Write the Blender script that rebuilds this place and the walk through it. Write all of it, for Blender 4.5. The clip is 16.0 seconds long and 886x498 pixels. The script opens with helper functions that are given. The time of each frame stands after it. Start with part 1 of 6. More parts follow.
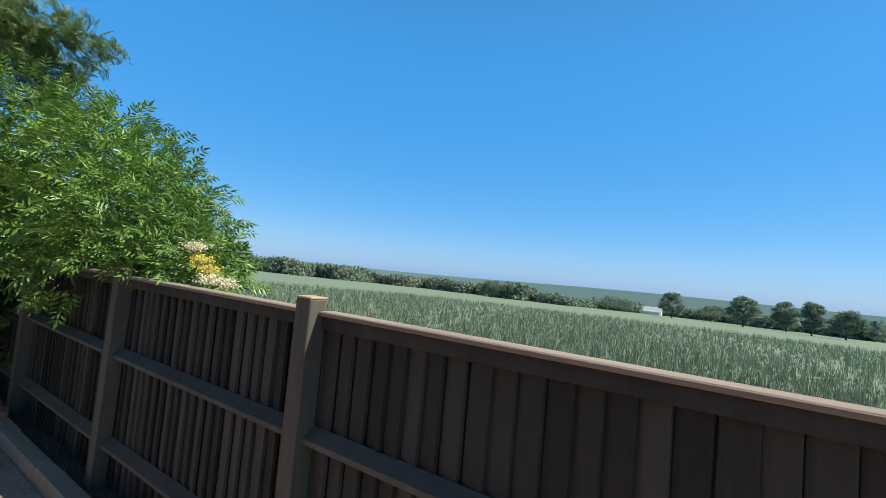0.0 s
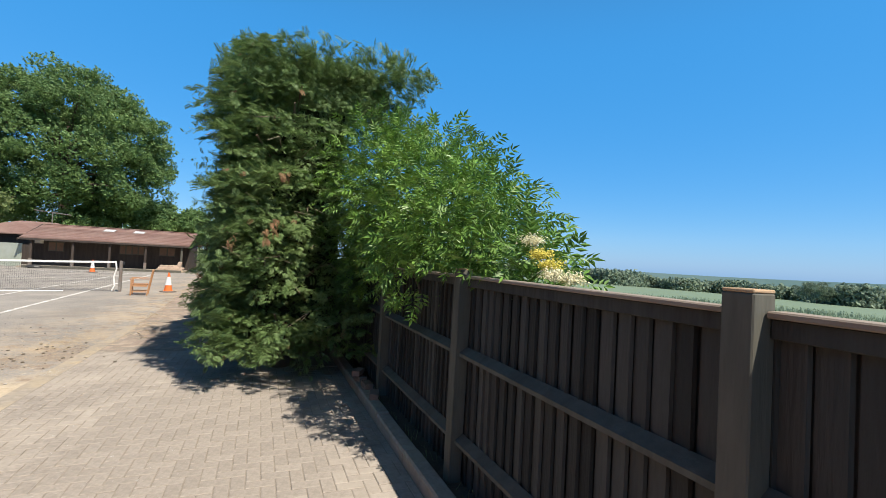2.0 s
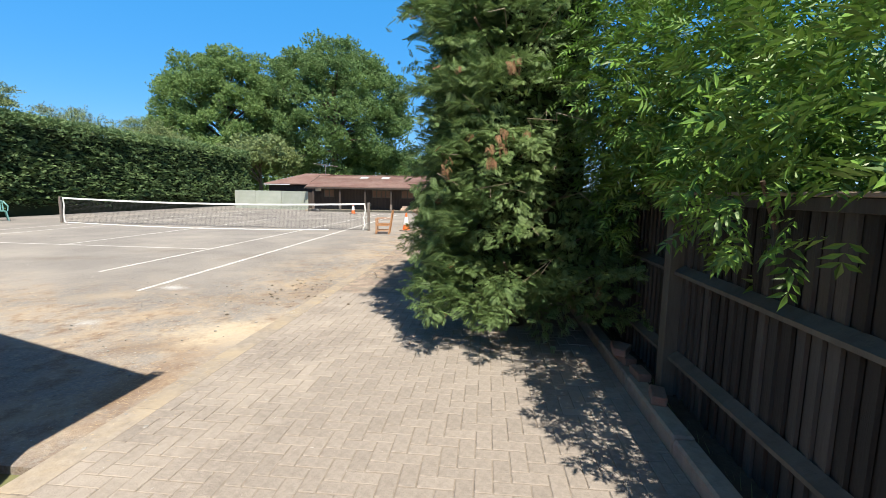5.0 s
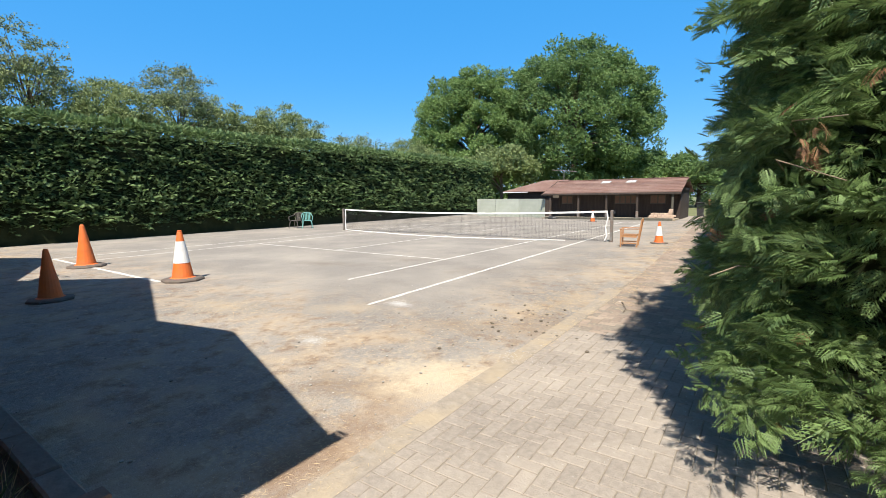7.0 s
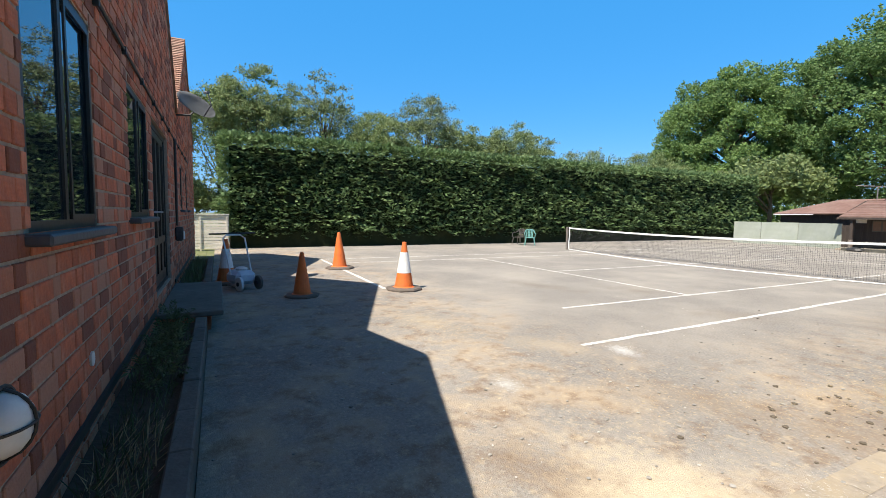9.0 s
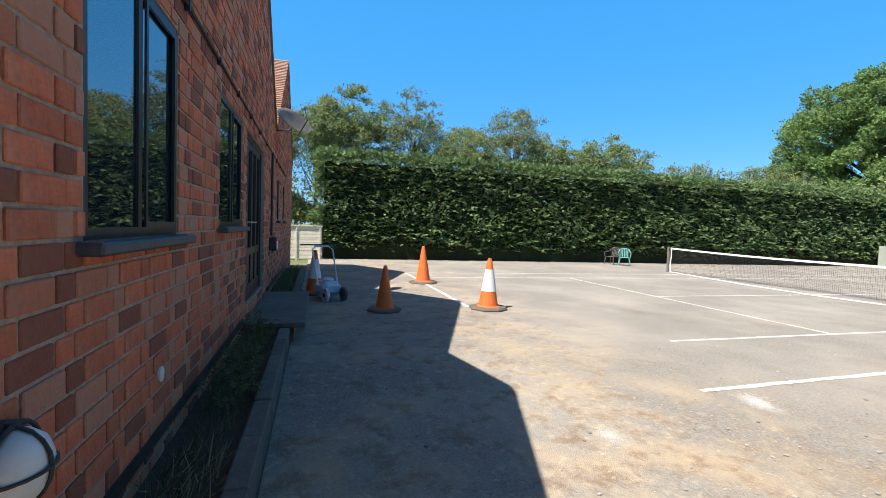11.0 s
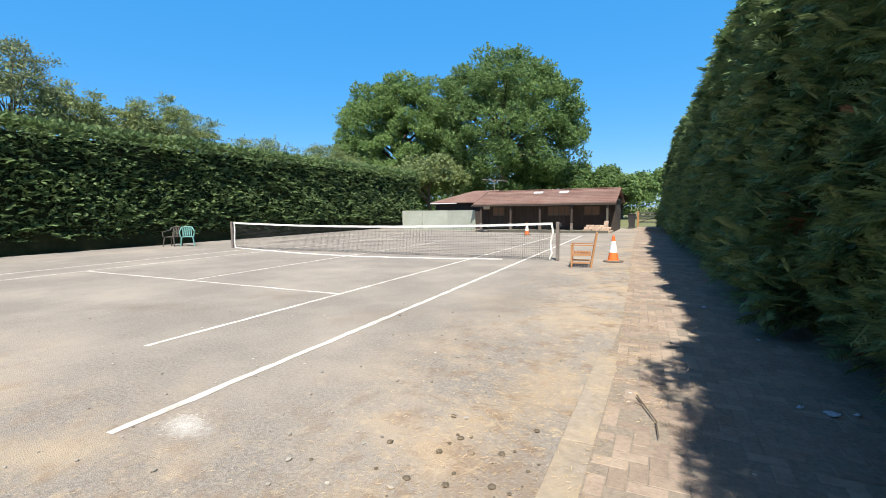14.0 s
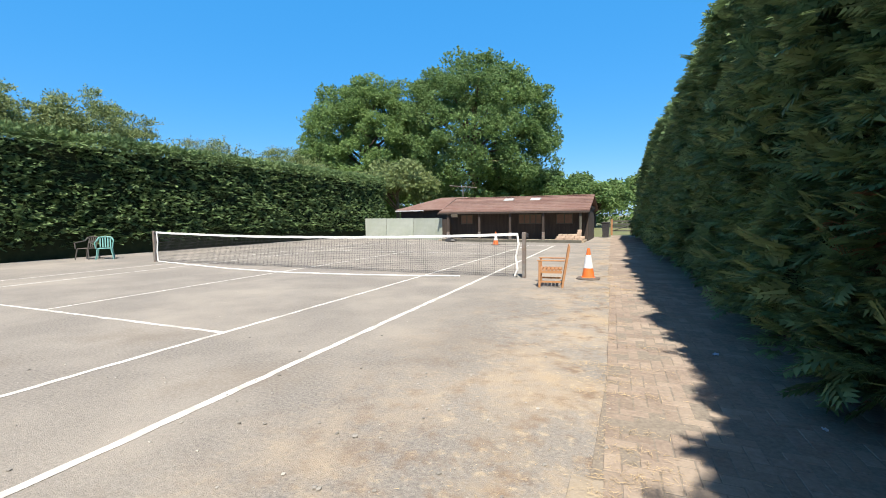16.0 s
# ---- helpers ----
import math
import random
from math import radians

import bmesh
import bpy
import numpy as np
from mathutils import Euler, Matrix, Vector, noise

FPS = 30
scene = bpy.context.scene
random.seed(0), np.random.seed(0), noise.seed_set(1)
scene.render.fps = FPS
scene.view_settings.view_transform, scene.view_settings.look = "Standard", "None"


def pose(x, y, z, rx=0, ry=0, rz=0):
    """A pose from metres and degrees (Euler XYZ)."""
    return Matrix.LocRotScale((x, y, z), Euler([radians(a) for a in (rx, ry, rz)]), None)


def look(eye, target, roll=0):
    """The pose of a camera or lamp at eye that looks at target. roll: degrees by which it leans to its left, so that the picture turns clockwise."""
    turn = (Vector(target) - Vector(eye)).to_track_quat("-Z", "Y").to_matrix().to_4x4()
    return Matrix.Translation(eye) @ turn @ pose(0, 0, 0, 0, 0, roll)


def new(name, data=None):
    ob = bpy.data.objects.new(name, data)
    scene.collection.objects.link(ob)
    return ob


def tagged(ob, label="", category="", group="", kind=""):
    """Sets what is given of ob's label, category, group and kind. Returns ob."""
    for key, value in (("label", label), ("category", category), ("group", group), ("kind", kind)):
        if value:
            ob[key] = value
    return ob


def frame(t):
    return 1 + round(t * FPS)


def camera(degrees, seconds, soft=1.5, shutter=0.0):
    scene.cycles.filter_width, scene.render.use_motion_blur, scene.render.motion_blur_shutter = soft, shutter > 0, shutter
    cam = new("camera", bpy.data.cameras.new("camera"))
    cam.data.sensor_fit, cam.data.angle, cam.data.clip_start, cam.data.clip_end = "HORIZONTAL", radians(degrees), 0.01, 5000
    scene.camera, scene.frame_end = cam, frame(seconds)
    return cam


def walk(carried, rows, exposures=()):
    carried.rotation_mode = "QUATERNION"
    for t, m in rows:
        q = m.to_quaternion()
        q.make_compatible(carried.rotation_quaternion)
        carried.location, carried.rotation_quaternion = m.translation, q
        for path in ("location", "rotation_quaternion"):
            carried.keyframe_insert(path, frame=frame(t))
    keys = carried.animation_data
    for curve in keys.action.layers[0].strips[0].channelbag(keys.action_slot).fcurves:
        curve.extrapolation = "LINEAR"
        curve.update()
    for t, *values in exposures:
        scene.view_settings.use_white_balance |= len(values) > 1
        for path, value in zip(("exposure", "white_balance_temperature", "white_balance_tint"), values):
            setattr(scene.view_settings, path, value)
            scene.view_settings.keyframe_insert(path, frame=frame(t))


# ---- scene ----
cam = camera(89.3, 16.0, soft=0.9)
PATH = [
    (0, (5.666, -7.909, 1.82), (7.304, -6.768, 1.936), 5.3),
    (0.5, (5.698, -7.839, 1.801), (7.225, -6.554, 1.937), 5.1),
    (1, (5.703, -7.619, 1.753), (6.99, -6.093, 1.876), 5.5),
    (1.5, (5.649, -7.389, 1.759), (6.738, -5.714, 1.852), 5.1),
    (2, (5.653, -7.148, 1.698), (6.403, -5.295, 1.752), 3.1),
    (2.5, (5.696, -6.89, 1.673), (6.111, -4.934, 1.679), 2.4),
    (3, (5.695, -6.641, 1.64), (5.99, -4.663, 1.594), 2.4),
    (3.2, (5.685, -6.519, 1.632), (5.968, -4.54, 1.571), 3.1),
    (5.3, (5.666, -5.095, 1.57), (5.304, -3.146, 1.306), 0.4),
    (5.5, (5.646, -4.926, 1.576), (5.158, -3.003, 1.321), 0.2),
    (6, (5.537, -4.547, 1.574), (4.874, -2.677, 1.322), -0.0),
    (6.5, (5.344, -4.22, 1.583), (4.495, -2.426, 1.332), -0.1),
    (7, (5.164, -3.882, 1.582), (4.021, -2.257, 1.354), -0.7),
    (7.5, (4.989, -3.624, 1.583), (3.779, -2.043, 1.389), -0.4),
    (8, (4.799, -3.4, 1.582), (3.553, -1.844, 1.414), 1.5),
    (8.5, (4.608, -3.216, 1.551), (3.03, -1.997, 1.396), 0.5),
    (9, (4.486, -3.092, 1.561), (2.704, -2.197, 1.411), 0.8),
    (9.5, (4.272, -3.054, 1.579), (2.421, -2.312, 1.431), 1.8),
    (9.7, (4.184, -3.048, 1.584), (2.307, -2.371, 1.45), 3.3),
    (11.8, (4.028, -2.662, 1.545), (2.098, -2.146, 1.457), 1.2),
    (12, (4.084, -2.472, 1.57), (2.234, -1.717, 1.48), 1.6),
    (12.5, (4.074, -2.057, 1.554), (2.55, -0.765, 1.454), 2.0),
    (13, (4.006, -1.709, 1.509), (2.825, -0.099, 1.395), 1.5),
    (13.5, (3.889, -1.244, 1.475), (2.887, 0.48, 1.322), -0.2),
    (14, (3.751, -0.744, 1.47), (2.87, 1.043, 1.295), -0.7),
    (14.5, (3.668, -0.253, 1.474), (2.944, 1.601, 1.276), -2.8),
    (15, (3.591, 0.297, 1.486), (2.877, 2.155, 1.284), -2.4),
    (15.5, (3.535, 0.789, 1.531), (2.864, 2.664, 1.347), 0.1),
    (16, (3.506, 1.343, 1.468), (2.722, 3.178, 1.326), -0.6),
]
walk(cam, [(t, look(e, g, r)) for t, e, g, r in PATH], exposures=[(0, 0.52, 6950, 10), (2.5, 0.54, 6950, 10), (5.5, 0.70, 6950, 10), (7, 0.70, 6950, 10), (9.5, 0.74, 6950, 10), (12, 0.86, 6950, 10), (12.5, 0.72, 6950, 10), (13, 0.62, 6950, 10), (14.5, 0.70, 6950, 10), (16, 0.70, 6950, 10)])

# ---- sky, sun ----
SUN = Vector((0.27, -0.63, 1.0)).normalized()
world = bpy.data.worlds.new("world")
scene.world = world
world.use_nodes = True
wn = world.node_tree
sky = wn.nodes.new("ShaderNodeTexSky")
sky.sky_type = "NISHITA"
sky.sun_disc = False
sky.sun_elevation = math.asin(SUN.z)
sky.sun_rotation = math.atan2(SUN.x, SUN.y)
sky.air_density, sky.dust_density, sky.ozone_density = 1.0, 0.5, 2.0
deep = wn.nodes.new("ShaderNodeHueSaturation")
way_up = wn.nodes.new("ShaderNodeTexCoord")
split = wn.nodes.new("ShaderNodeSeparateXYZ")
wn.links.new(way_up.outputs["Generated"], split.inputs[0])


def by_height(low, high, z0=0.40, z1=0.95):
    """A value that glides from low near the horizon to high towards the zenith."""
    n = wn.nodes.new("ShaderNodeMapRange")
    n.interpolation_type = "SMOOTHSTEP"
    for i, v in enumerate((z0, z1, low, high)):
        n.inputs[i + 1].default_value = v
    wn.links.new(split.outputs["Z"], n.inputs[0])
    return n.outputs[0]


wn.links.new(by_height(1.4, 0.95), deep.inputs["Saturation"])
wn.links.new(sky.outputs[0], deep.inputs["Color"])
haze = wn.nodes.new("ShaderNodeMix")
haze.data_type = "RGBA"
wn.links.new(by_height(0.62, 0.0), haze.inputs[0])
haze.inputs[7].default_value = (0.33, 2.75, 6.9, 1)
wn.links.new(deep.outputs[0], haze.inputs[6])
wn.links.new(haze.outputs[2], wn.nodes["Background"].inputs["Color"])
wn.links.new(by_height(0.106, 0.050), wn.nodes["Background"].inputs["Strength"])
sun_data = bpy.data.lights.new("sun", "SUN")
sun_data.energy, sun_data.angle, sun_data.color = 5.0, radians(0.53), (1.0, 0.955, 0.885)
sun = new("sun", sun_data)
sun.matrix_world = look(SUN * 60, (0, 0, 0))

# ---- materials ----
def nd(nt, kind, **kw):
    n = nt.nodes.new(kind)
    for k, v in kw.items():
        n.inputs[k].default_value = v
    return n


def mat(name, c1, c2, scale=8.0, rough=0.8, c3=None, scale3=0.8, amount3=0.5, bump=0.15, bscale=None, metallic=0.0, vary=0.0, island=0.0, through_light=0.0, stretch=(1, 1, 1), spec=0.5):
    """Two tones mixed by fine noise, a third by broad noise, relief by noise; vary: by object, island: by loose piece."""
    m = bpy.data.materials.new(name)
    m.use_nodes = True
    nt = m.node_tree
    L = nt.links.new
    bs = nt.nodes["Principled BSDF"]
    tc = nd(nt, "ShaderNodeTexCoord")
    mp = nd(nt, "ShaderNodeMapping")
    mp.inputs["Scale"].default_value = stretch
    L(tc.outputs["Object"], mp.inputs["Vector"])
    n1 = nd(nt, "ShaderNodeTexNoise", Scale=scale, Detail=6.0, Roughness=0.65)
    L(mp.outputs[0], n1.inputs["Vector"])
    r1 = nd(nt, "ShaderNodeMapRange")
    r1.inputs[1].default_value, r1.inputs[2].default_value = 0.32, 0.68
    L(n1.outputs["Fac"], r1.inputs[0])
    mix = nd(nt, "ShaderNodeMix")
    mix.data_type = "RGBA"
    mix.inputs[6].default_value, mix.inputs[7].default_value = (*c1, 1), (*c2, 1)
    L(r1.outputs[0], mix.inputs[0])
    out = mix.outputs[2]
    if c3:
        n3 = nd(nt, "ShaderNodeTexNoise", Scale=scale3, Detail=5.0, Roughness=0.6)
        L(mp.outputs[0], n3.inputs["Vector"])
        r3 = nd(nt, "ShaderNodeMapRange")
        r3.inputs[1].default_value, r3.inputs[2].default_value, r3.inputs[4].default_value = 0.42, 0.66, amount3
        L(n3.outputs["Fac"], r3.inputs[0])
        mx = nd(nt, "ShaderNodeMix")
        mx.data_type = "RGBA"
        mx.inputs[7].default_value = (*c3, 1)
        L(r3.outputs[0], mx.inputs[0])
        L(out, mx.inputs[6])
        out = mx.outputs[2]
    for src, amt in (("ShaderNodeObjectInfo", vary), ("ShaderNodeNewGeometry", island)):
        if amt:
            oi = nd(nt, src)
            rr = nd(nt, "ShaderNodeMapRange")
            rr.inputs[3].default_value, rr.inputs[4].default_value = 1 - amt, 1 + amt
            L(oi.outputs["Random" if vary and src.endswith("Info") else "Random Per Island"], rr.inputs[0])
            hsv = nd(nt, "ShaderNodeHueSaturation")
            L(rr.outputs[0], hsv.inputs["Value"])
            L(out, hsv.inputs["Color"])
            out = hsv.outputs[0]
    L(out, bs.inputs["Base Color"])
    bs.inputs["Roughness"].default_value = rough
    bs.inputs["Metallic"].default_value = metallic
    bs.inputs["Specular IOR Level"].default_value = spec
    if bump:
        nb = nd(nt, "ShaderNodeTexNoise", Scale=bscale or scale * 3, Detail=4.0)
        L(mp.outputs[0], nb.inputs["Vector"])
        bp = nd(nt, "ShaderNodeBump", Strength=bump, Distance=0.02)
        L(nb.outputs["Fac"], bp.inputs["Height"])
        L(bp.outputs[0], bs.inputs["Normal"])
    if through_light:
        tr = nd(nt, "ShaderNodeBsdfTranslucent")
        L(out, tr.inputs["Color"])
        ms = nd(nt, "ShaderNodeMixShader", Fac=through_light)
        L(bs.outputs[0], ms.inputs[1])
        L(tr.outputs[0], ms.inputs[2])
        L(ms.outputs[0], nt.nodes["Material Output"].inputs[0])
    return m


M_ASPH = mat("worn_asphalt", (0.175, 0.165, 0.155), (0.330, 0.305, 0.275), 38, 0.95, (0.400, 0.365, 0.320), 0.45, 0.65, bump=0.5, bscale=110, spec=0.2)
M_DUST = mat("dusty_soil", (0.36, 0.28, 0.19), (0.24, 0.18, 0.12), 9, 0.95, (0.46, 0.37, 0.24), 1.3, 0.7, bump=0.4, bscale=60, spec=0.1)
M_LINE = mat("line_paint", (0.80, 0.79, 0.76), (0.56, 0.54, 0.51), 26, 0.8, (0.36, 0.335, 0.30), 3.4, 0.75, bump=0.1, spec=0.2)
M_CONC = mat("concrete", (0.370, 0.325, 0.270), (0.265, 0.230, 0.190), 14, 0.9, (0.430, 0.350, 0.245), 2.6, 0.7, bump=0.3, vary=0.08, spec=0.2)
M_OLDCONC = mat("weathered_concrete", (0.20, 0.185, 0.165), (0.14, 0.13, 0.115), 12, 0.9, (0.11, 0.10, 0.085), 2, 0.5, bump=0.35, vary=0.12, spec=0.2)
M_WEED = mat("weed_blade", (0.085, 0.115, 0.045), (0.13, 0.155, 0.07), 2, 0.7, bump=0, island=0.3, through_light=0.2)
M_PAVER = mat("paver", (0.335, 0.295, 0.255), (0.235, 0.206, 0.178), 26, 0.9, (0.410, 0.362, 0.308), 0.9, 0.7, bump=0.35, bscale=70, vary=0.06, spec=0.2)
M_PAVERJ = mat("paver_field", (0.335, 0.295, 0.255), (0.235, 0.206, 0.178), 26, 0.9, (0.410, 0.362, 0.308), 0.9, 0.7, bump=0.35, bscale=70, island=0.06, spec=0.2)
M_JOINT = mat("joint_sand", (0.300, 0.260, 0.215), (0.205, 0.176, 0.145), 30, 0.95, bump=0.3, spec=0.1)
M_BRICK = mat("brick", (0.72, 0.212, 0.106), (0.48, 0.132, 0.074), 16, 0.9, (0.62, 0.30, 0.20), 3.5, 0.6, bump=0.55, bscale=45, vary=0.34, spec=0.2)
M_BRICKJ = mat("brick_field", (0.72, 0.212, 0.106), (0.48, 0.132, 0.074), 16, 0.9, (0.62, 0.30, 0.20), 3.5, 0.6, bump=0.55, bscale=45, island=0.34, spec=0.2)
def brick_tones(m, socket):
    """Some bricks burnt dark, some pale pink."""
    nt = m.node_tree
    L = nt.links.new
    bs = nt.nodes["Principled BSDF"]
    src = bs.inputs["Base Color"].links[0].from_socket
    oi = nd(nt, "ShaderNodeObjectInfo" if socket == "Random" else "ShaderNodeNewGeometry")
    for lo, hi, col, amt in ((0.70, 0.76, (0.17, 0.075, 0.055), 0.8), (0.26, 0.20, (0.60, 0.33, 0.23), 0.55)):
        r = nd(nt, "ShaderNodeMapRange")
        r.inputs[1].default_value, r.inputs[2].default_value, r.inputs[4].default_value = lo, hi, amt
        L(oi.outputs[socket], r.inputs[0])
        c = nd(nt, "ShaderNodeMix")
        c.data_type = "RGBA"
        c.inputs[7].default_value = (*col, 1)
        L(r.outputs[0], c.inputs[0])
        L(src, c.inputs[6])
        src = c.outputs[2]
    L(src, bs.inputs["Base Color"])


brick_tones(M_BRICK, "Random")
brick_tones(M_BRICKJ, "Random Per Island")
M_MORTAR = mat("mortar", (0.52, 0.40, 0.31), (0.34, 0.255, 0.195), 25, 0.95, bump=0.4, spec=0.1)
M_TILE = mat("roof_tile", (0.36, 0.20, 0.14), (0.26, 0.14, 0.10), 10, 0.9, (0.30, 0.25, 0.20), 2, 0.5, bump=0.3, island=0.2, spec=0.2)
M_BARNROOF = mat("red_roof", (0.215, 0.128, 0.106), (0.155, 0.092, 0.078), 5, 0.85, (0.270, 0.195, 0.165), 0.8, 0.5, bump=0.2, island=0.15, spec=0.3)
M_DARKWOOD = mat("dark_timber", (0.035, 0.026, 0.022), (0.06, 0.045, 0.036), 6, 0.8, bump=0.3, stretch=(1, 1, 0.15), vary=0.2)
M_FENCE = mat("fence_timber", (0.060, 0.060, 0.054), (0.036, 0.036, 0.033), 14, 0.85, (0.090, 0.090, 0.081), 2.0, 0.5, bump=0.4, stretch=(1, 1, 0.12), vary=0.42, spec=0.25)
M_POST = mat("fence_post_timber", (0.118, 0.114, 0.092), (0.078, 0.076, 0.063), 10, 0.85, (0.155, 0.150, 0.124), 3, 0.4, bump=0.3, stretch=(1, 1, 0.15), spec=0.25)
M_CAP = mat("capping_timber", (0.28, 0.225, 0.175), (0.18, 0.14, 0.11), 9, 0.85, (0.36, 0.32, 0.27), 4, 0.5, bump=0.3, stretch=(1, 0.15, 1), spec=0.25)
M_ENDGRAIN = mat("end_grain", (0.48, 0.33, 0.20), (0.36, 0.24, 0.14), 30, 0.85, bump=0.2)
M_FRAME = mat("dark_frame", (0.030, 0.022, 0.018), (0.045, 0.033, 0.026), 10, 0.45, bump=0.1)
M_SILL = mat("slate_sill", (0.055, 0.06, 0.07), (0.085, 0.09, 0.10), 12, 0.55, bump=0.15)
M_BLACK = mat("black_plastic", (0.02, 0.02, 0.02), (0.035, 0.035, 0.035), 10, 0.5, bump=0.05)
M_BLACKS = mat("dark_metal", (0.05, 0.05, 0.055), (0.09, 0.09, 0.095), 10, 0.5, bump=0.05, metallic=0.6)
M_ORANGE = mat("orange_plastic", (0.80, 0.17, 0.025), (0.66, 0.14, 0.03), 8, 0.6, (0.55, 0.17, 0.07), 2.5, 0.5, bump=0.05)
M_WHITEP = mat("white_sleeve", (0.80, 0.80, 0.80), (0.68, 0.68, 0.67), 8, 0.5, (0.55, 0.54, 0.52), 4, 0.3, bump=0.05)
M_RUBBER = mat("rubber_base", (0.10, 0.085, 0.075), (0.16, 0.13, 0.11), 10, 0.85, bump=0.2)
M_GREENP = mat("green_plastic", (0.10, 0.29, 0.26), (0.14, 0.34, 0.31), 6, 0.5, (0.24, 0.41, 0.38), 2, 0.4, bump=0.03)
M_OLDP = mat("weathered_plastic", (0.100, 0.090, 0.080), (0.060, 0.055, 0.050), 8, 0.7, bump=0.1)
M_TEAK = mat("bench_wood", (0.42, 0.20, 0.085), (0.30, 0.14, 0.06), 12, 0.7, (0.50, 0.30, 0.16), 3, 0.4, bump=0.15, stretch=(1, 1, 0.3))
M_NETW = mat("net_band", (0.82, 0.82, 0.80), (0.70, 0.70, 0.68), 8, 0.8, bump=0.1)
M_NETB = mat("net_cord", (0.03, 0.03, 0.03), (0.05, 0.05, 0.05), 10, 0.8, bump=0)
M_STEEL = mat("weathered_steel", (0.28, 0.27, 0.25), (0.20, 0.18, 0.16), 9, 0.55, (0.24, 0.13, 0.08), 5, 0.5, bump=0.1, metallic=0.4)
M_SHEET = mat("grey_green_sheet", (0.40, 0.43, 0.38), (0.33, 0.36, 0.32), 2, 0.6, (0.26, 0.30, 0.22), 0.7, 0.5, bump=0.1, vary=0.1)
M_WHITEF = mat("pale_fence_paint", (0.744, 0.696, 0.600), (0.624, 0.576, 0.492), 6, 0.8, bump=0.2, vary=0.08)
M_BLUET = mat("blue_grey_plastic", (0.42, 0.52, 0.66), (0.62, 0.68, 0.75), 4, 0.5, bump=0.05)
M_WHITEM = mat("white_metal", (0.75, 0.76, 0.78), (0.62, 0.63, 0.66), 8, 0.4, bump=0.03)
M_DISH = mat("grey_dish", (0.180, 0.186, 0.192), (0.144, 0.150, 0.156), 6, 0.45, bump=0.03)
M_DUSTBRICK = mat("dusty_brick", (0.30, 0.20, 0.155), (0.22, 0.14, 0.11), 14, 0.9, (0.34, 0.28, 0.23), 4, 0.5, bump=0.3, vary=0.15, spec=0.2)
M_STONE = mat("pebble", (0.42, 0.40, 0.37), (0.20, 0.19, 0.17), 10, 0.9, bump=0.2, island=0.4)
M_CLOD = mat("dark_clod", (0.075, 0.06, 0.045), (0.12, 0.10, 0.075), 20, 0.95, bump=0.4, island=0.3)
M_STRAW = mat("straw", (0.60, 0.47, 0.29), (0.46, 0.34, 0.20), 10, 0.8, bump=0, island=0.25, through_light=0.2)
M_SOIL = mat("bed_soil", (0.09, 0.065, 0.045), (0.05, 0.038, 0.028), 12, 0.95, bump=0.6, bscale=30)
M_GRASSG = mat("rough_ground", (0.13, 0.15, 0.06), (0.20, 0.19, 0.09), 2, 0.95, (0.09, 0.12, 0.04), 0.3, 0.6, bump=0.3)
M_FIELD = mat("crop_ground", (0.110, 0.160, 0.090), (0.150, 0.200, 0.115), 1.2, 0.9, (0.135, 0.190, 0.125), 0.03, 0.8, bump=0.5, bscale=6)
M_WHEAT = mat("wheat_blade", (0.130, 0.185, 0.105), (0.175, 0.230, 0.140), 0.5, 0.6, (0.205, 0.250, 0.170), 0.08, 0.6, bump=0, island=0.3, through_light=0.25)
M_CONIF = mat("conifer_spray", (0.13, 0.21, 0.085), (0.225, 0.315, 0.13), 1.5, 0.6, (0.08, 0.148, 0.068), 0.6, 0.6, bump=0, island=0.35, through_light=0.28, spec=0.3)
M_CONIFN = mat("conifer_frond", (0.138, 0.225, 0.078), (0.235, 0.325, 0.115), 1.8, 0.55, (0.095, 0.17, 0.07), 0.9, 0.6, bump=0, island=0.35, through_light=0.35, spec=0.35)
M_BROWNF = mat("dead_frond", (0.33, 0.185, 0.095), (0.22, 0.12, 0.06), 5, 0.8, bump=0, island=0.3, through_light=0.2)
# near-black: the shade inside the foliage is put into this colour
M_SHADE_CORE = mat("hedge_inner_shade", (0.018, 0.025, 0.011), (0.032, 0.040, 0.018), 3, 0.95, bump=0.5, bscale=12, spec=0.1)
M_ELDER = mat("elder_leaf", (0.105, 0.215, 0.034), (0.175, 0.305, 0.058), 3, 0.42, (0.065, 0.151, 0.026), 0.8, 0.6, bump=0, island=0.3, through_light=0.2, spec=0.45)
M_OAK = mat("oak_leaf", (0.135, 0.225, 0.08), (0.2, 0.3, 0.105), 0.4, 0.6, (0.095, 0.17, 0.062), 0.15, 0.6, bump=0, island=0.3, through_light=0.32, spec=0.3)
M_OAKL = mat("pale_oak_leaf", (0.155, 0.25, 0.082), (0.22, 0.325, 0.11), 0.4, 0.6, (0.115, 0.195, 0.066), 0.15, 0.6, bump=0, island=0.3, through_light=0.32, spec=0.3)
M_SCRUB = mat("scrub_leaf", (0.19, 0.25, 0.1), (0.265, 0.32, 0.14), 0.6, 0.6, (0.14, 0.19, 0.08), 0.3, 0.6, bump=0, island=0.3, through_light=0.3, spec=0.3)
M_DULL = mat("thin_leaf", (0.215, 0.255, 0.150), (0.170, 0.215, 0.110), 0.6, 0.7, bump=0, island=0.3, through_light=0.25, spec=0.2)
# leaf colour lightened and blued, so distance haze is mixed into it
M_FARW = mat("hazed_far_leaf", (0.185, 0.245, 0.175), (0.230, 0.290, 0.200), 0.1, 0.8, (0.160, 0.210, 0.170), 0.03, 0.6, bump=0, island=0.25, through_light=0.3, spec=0.1)
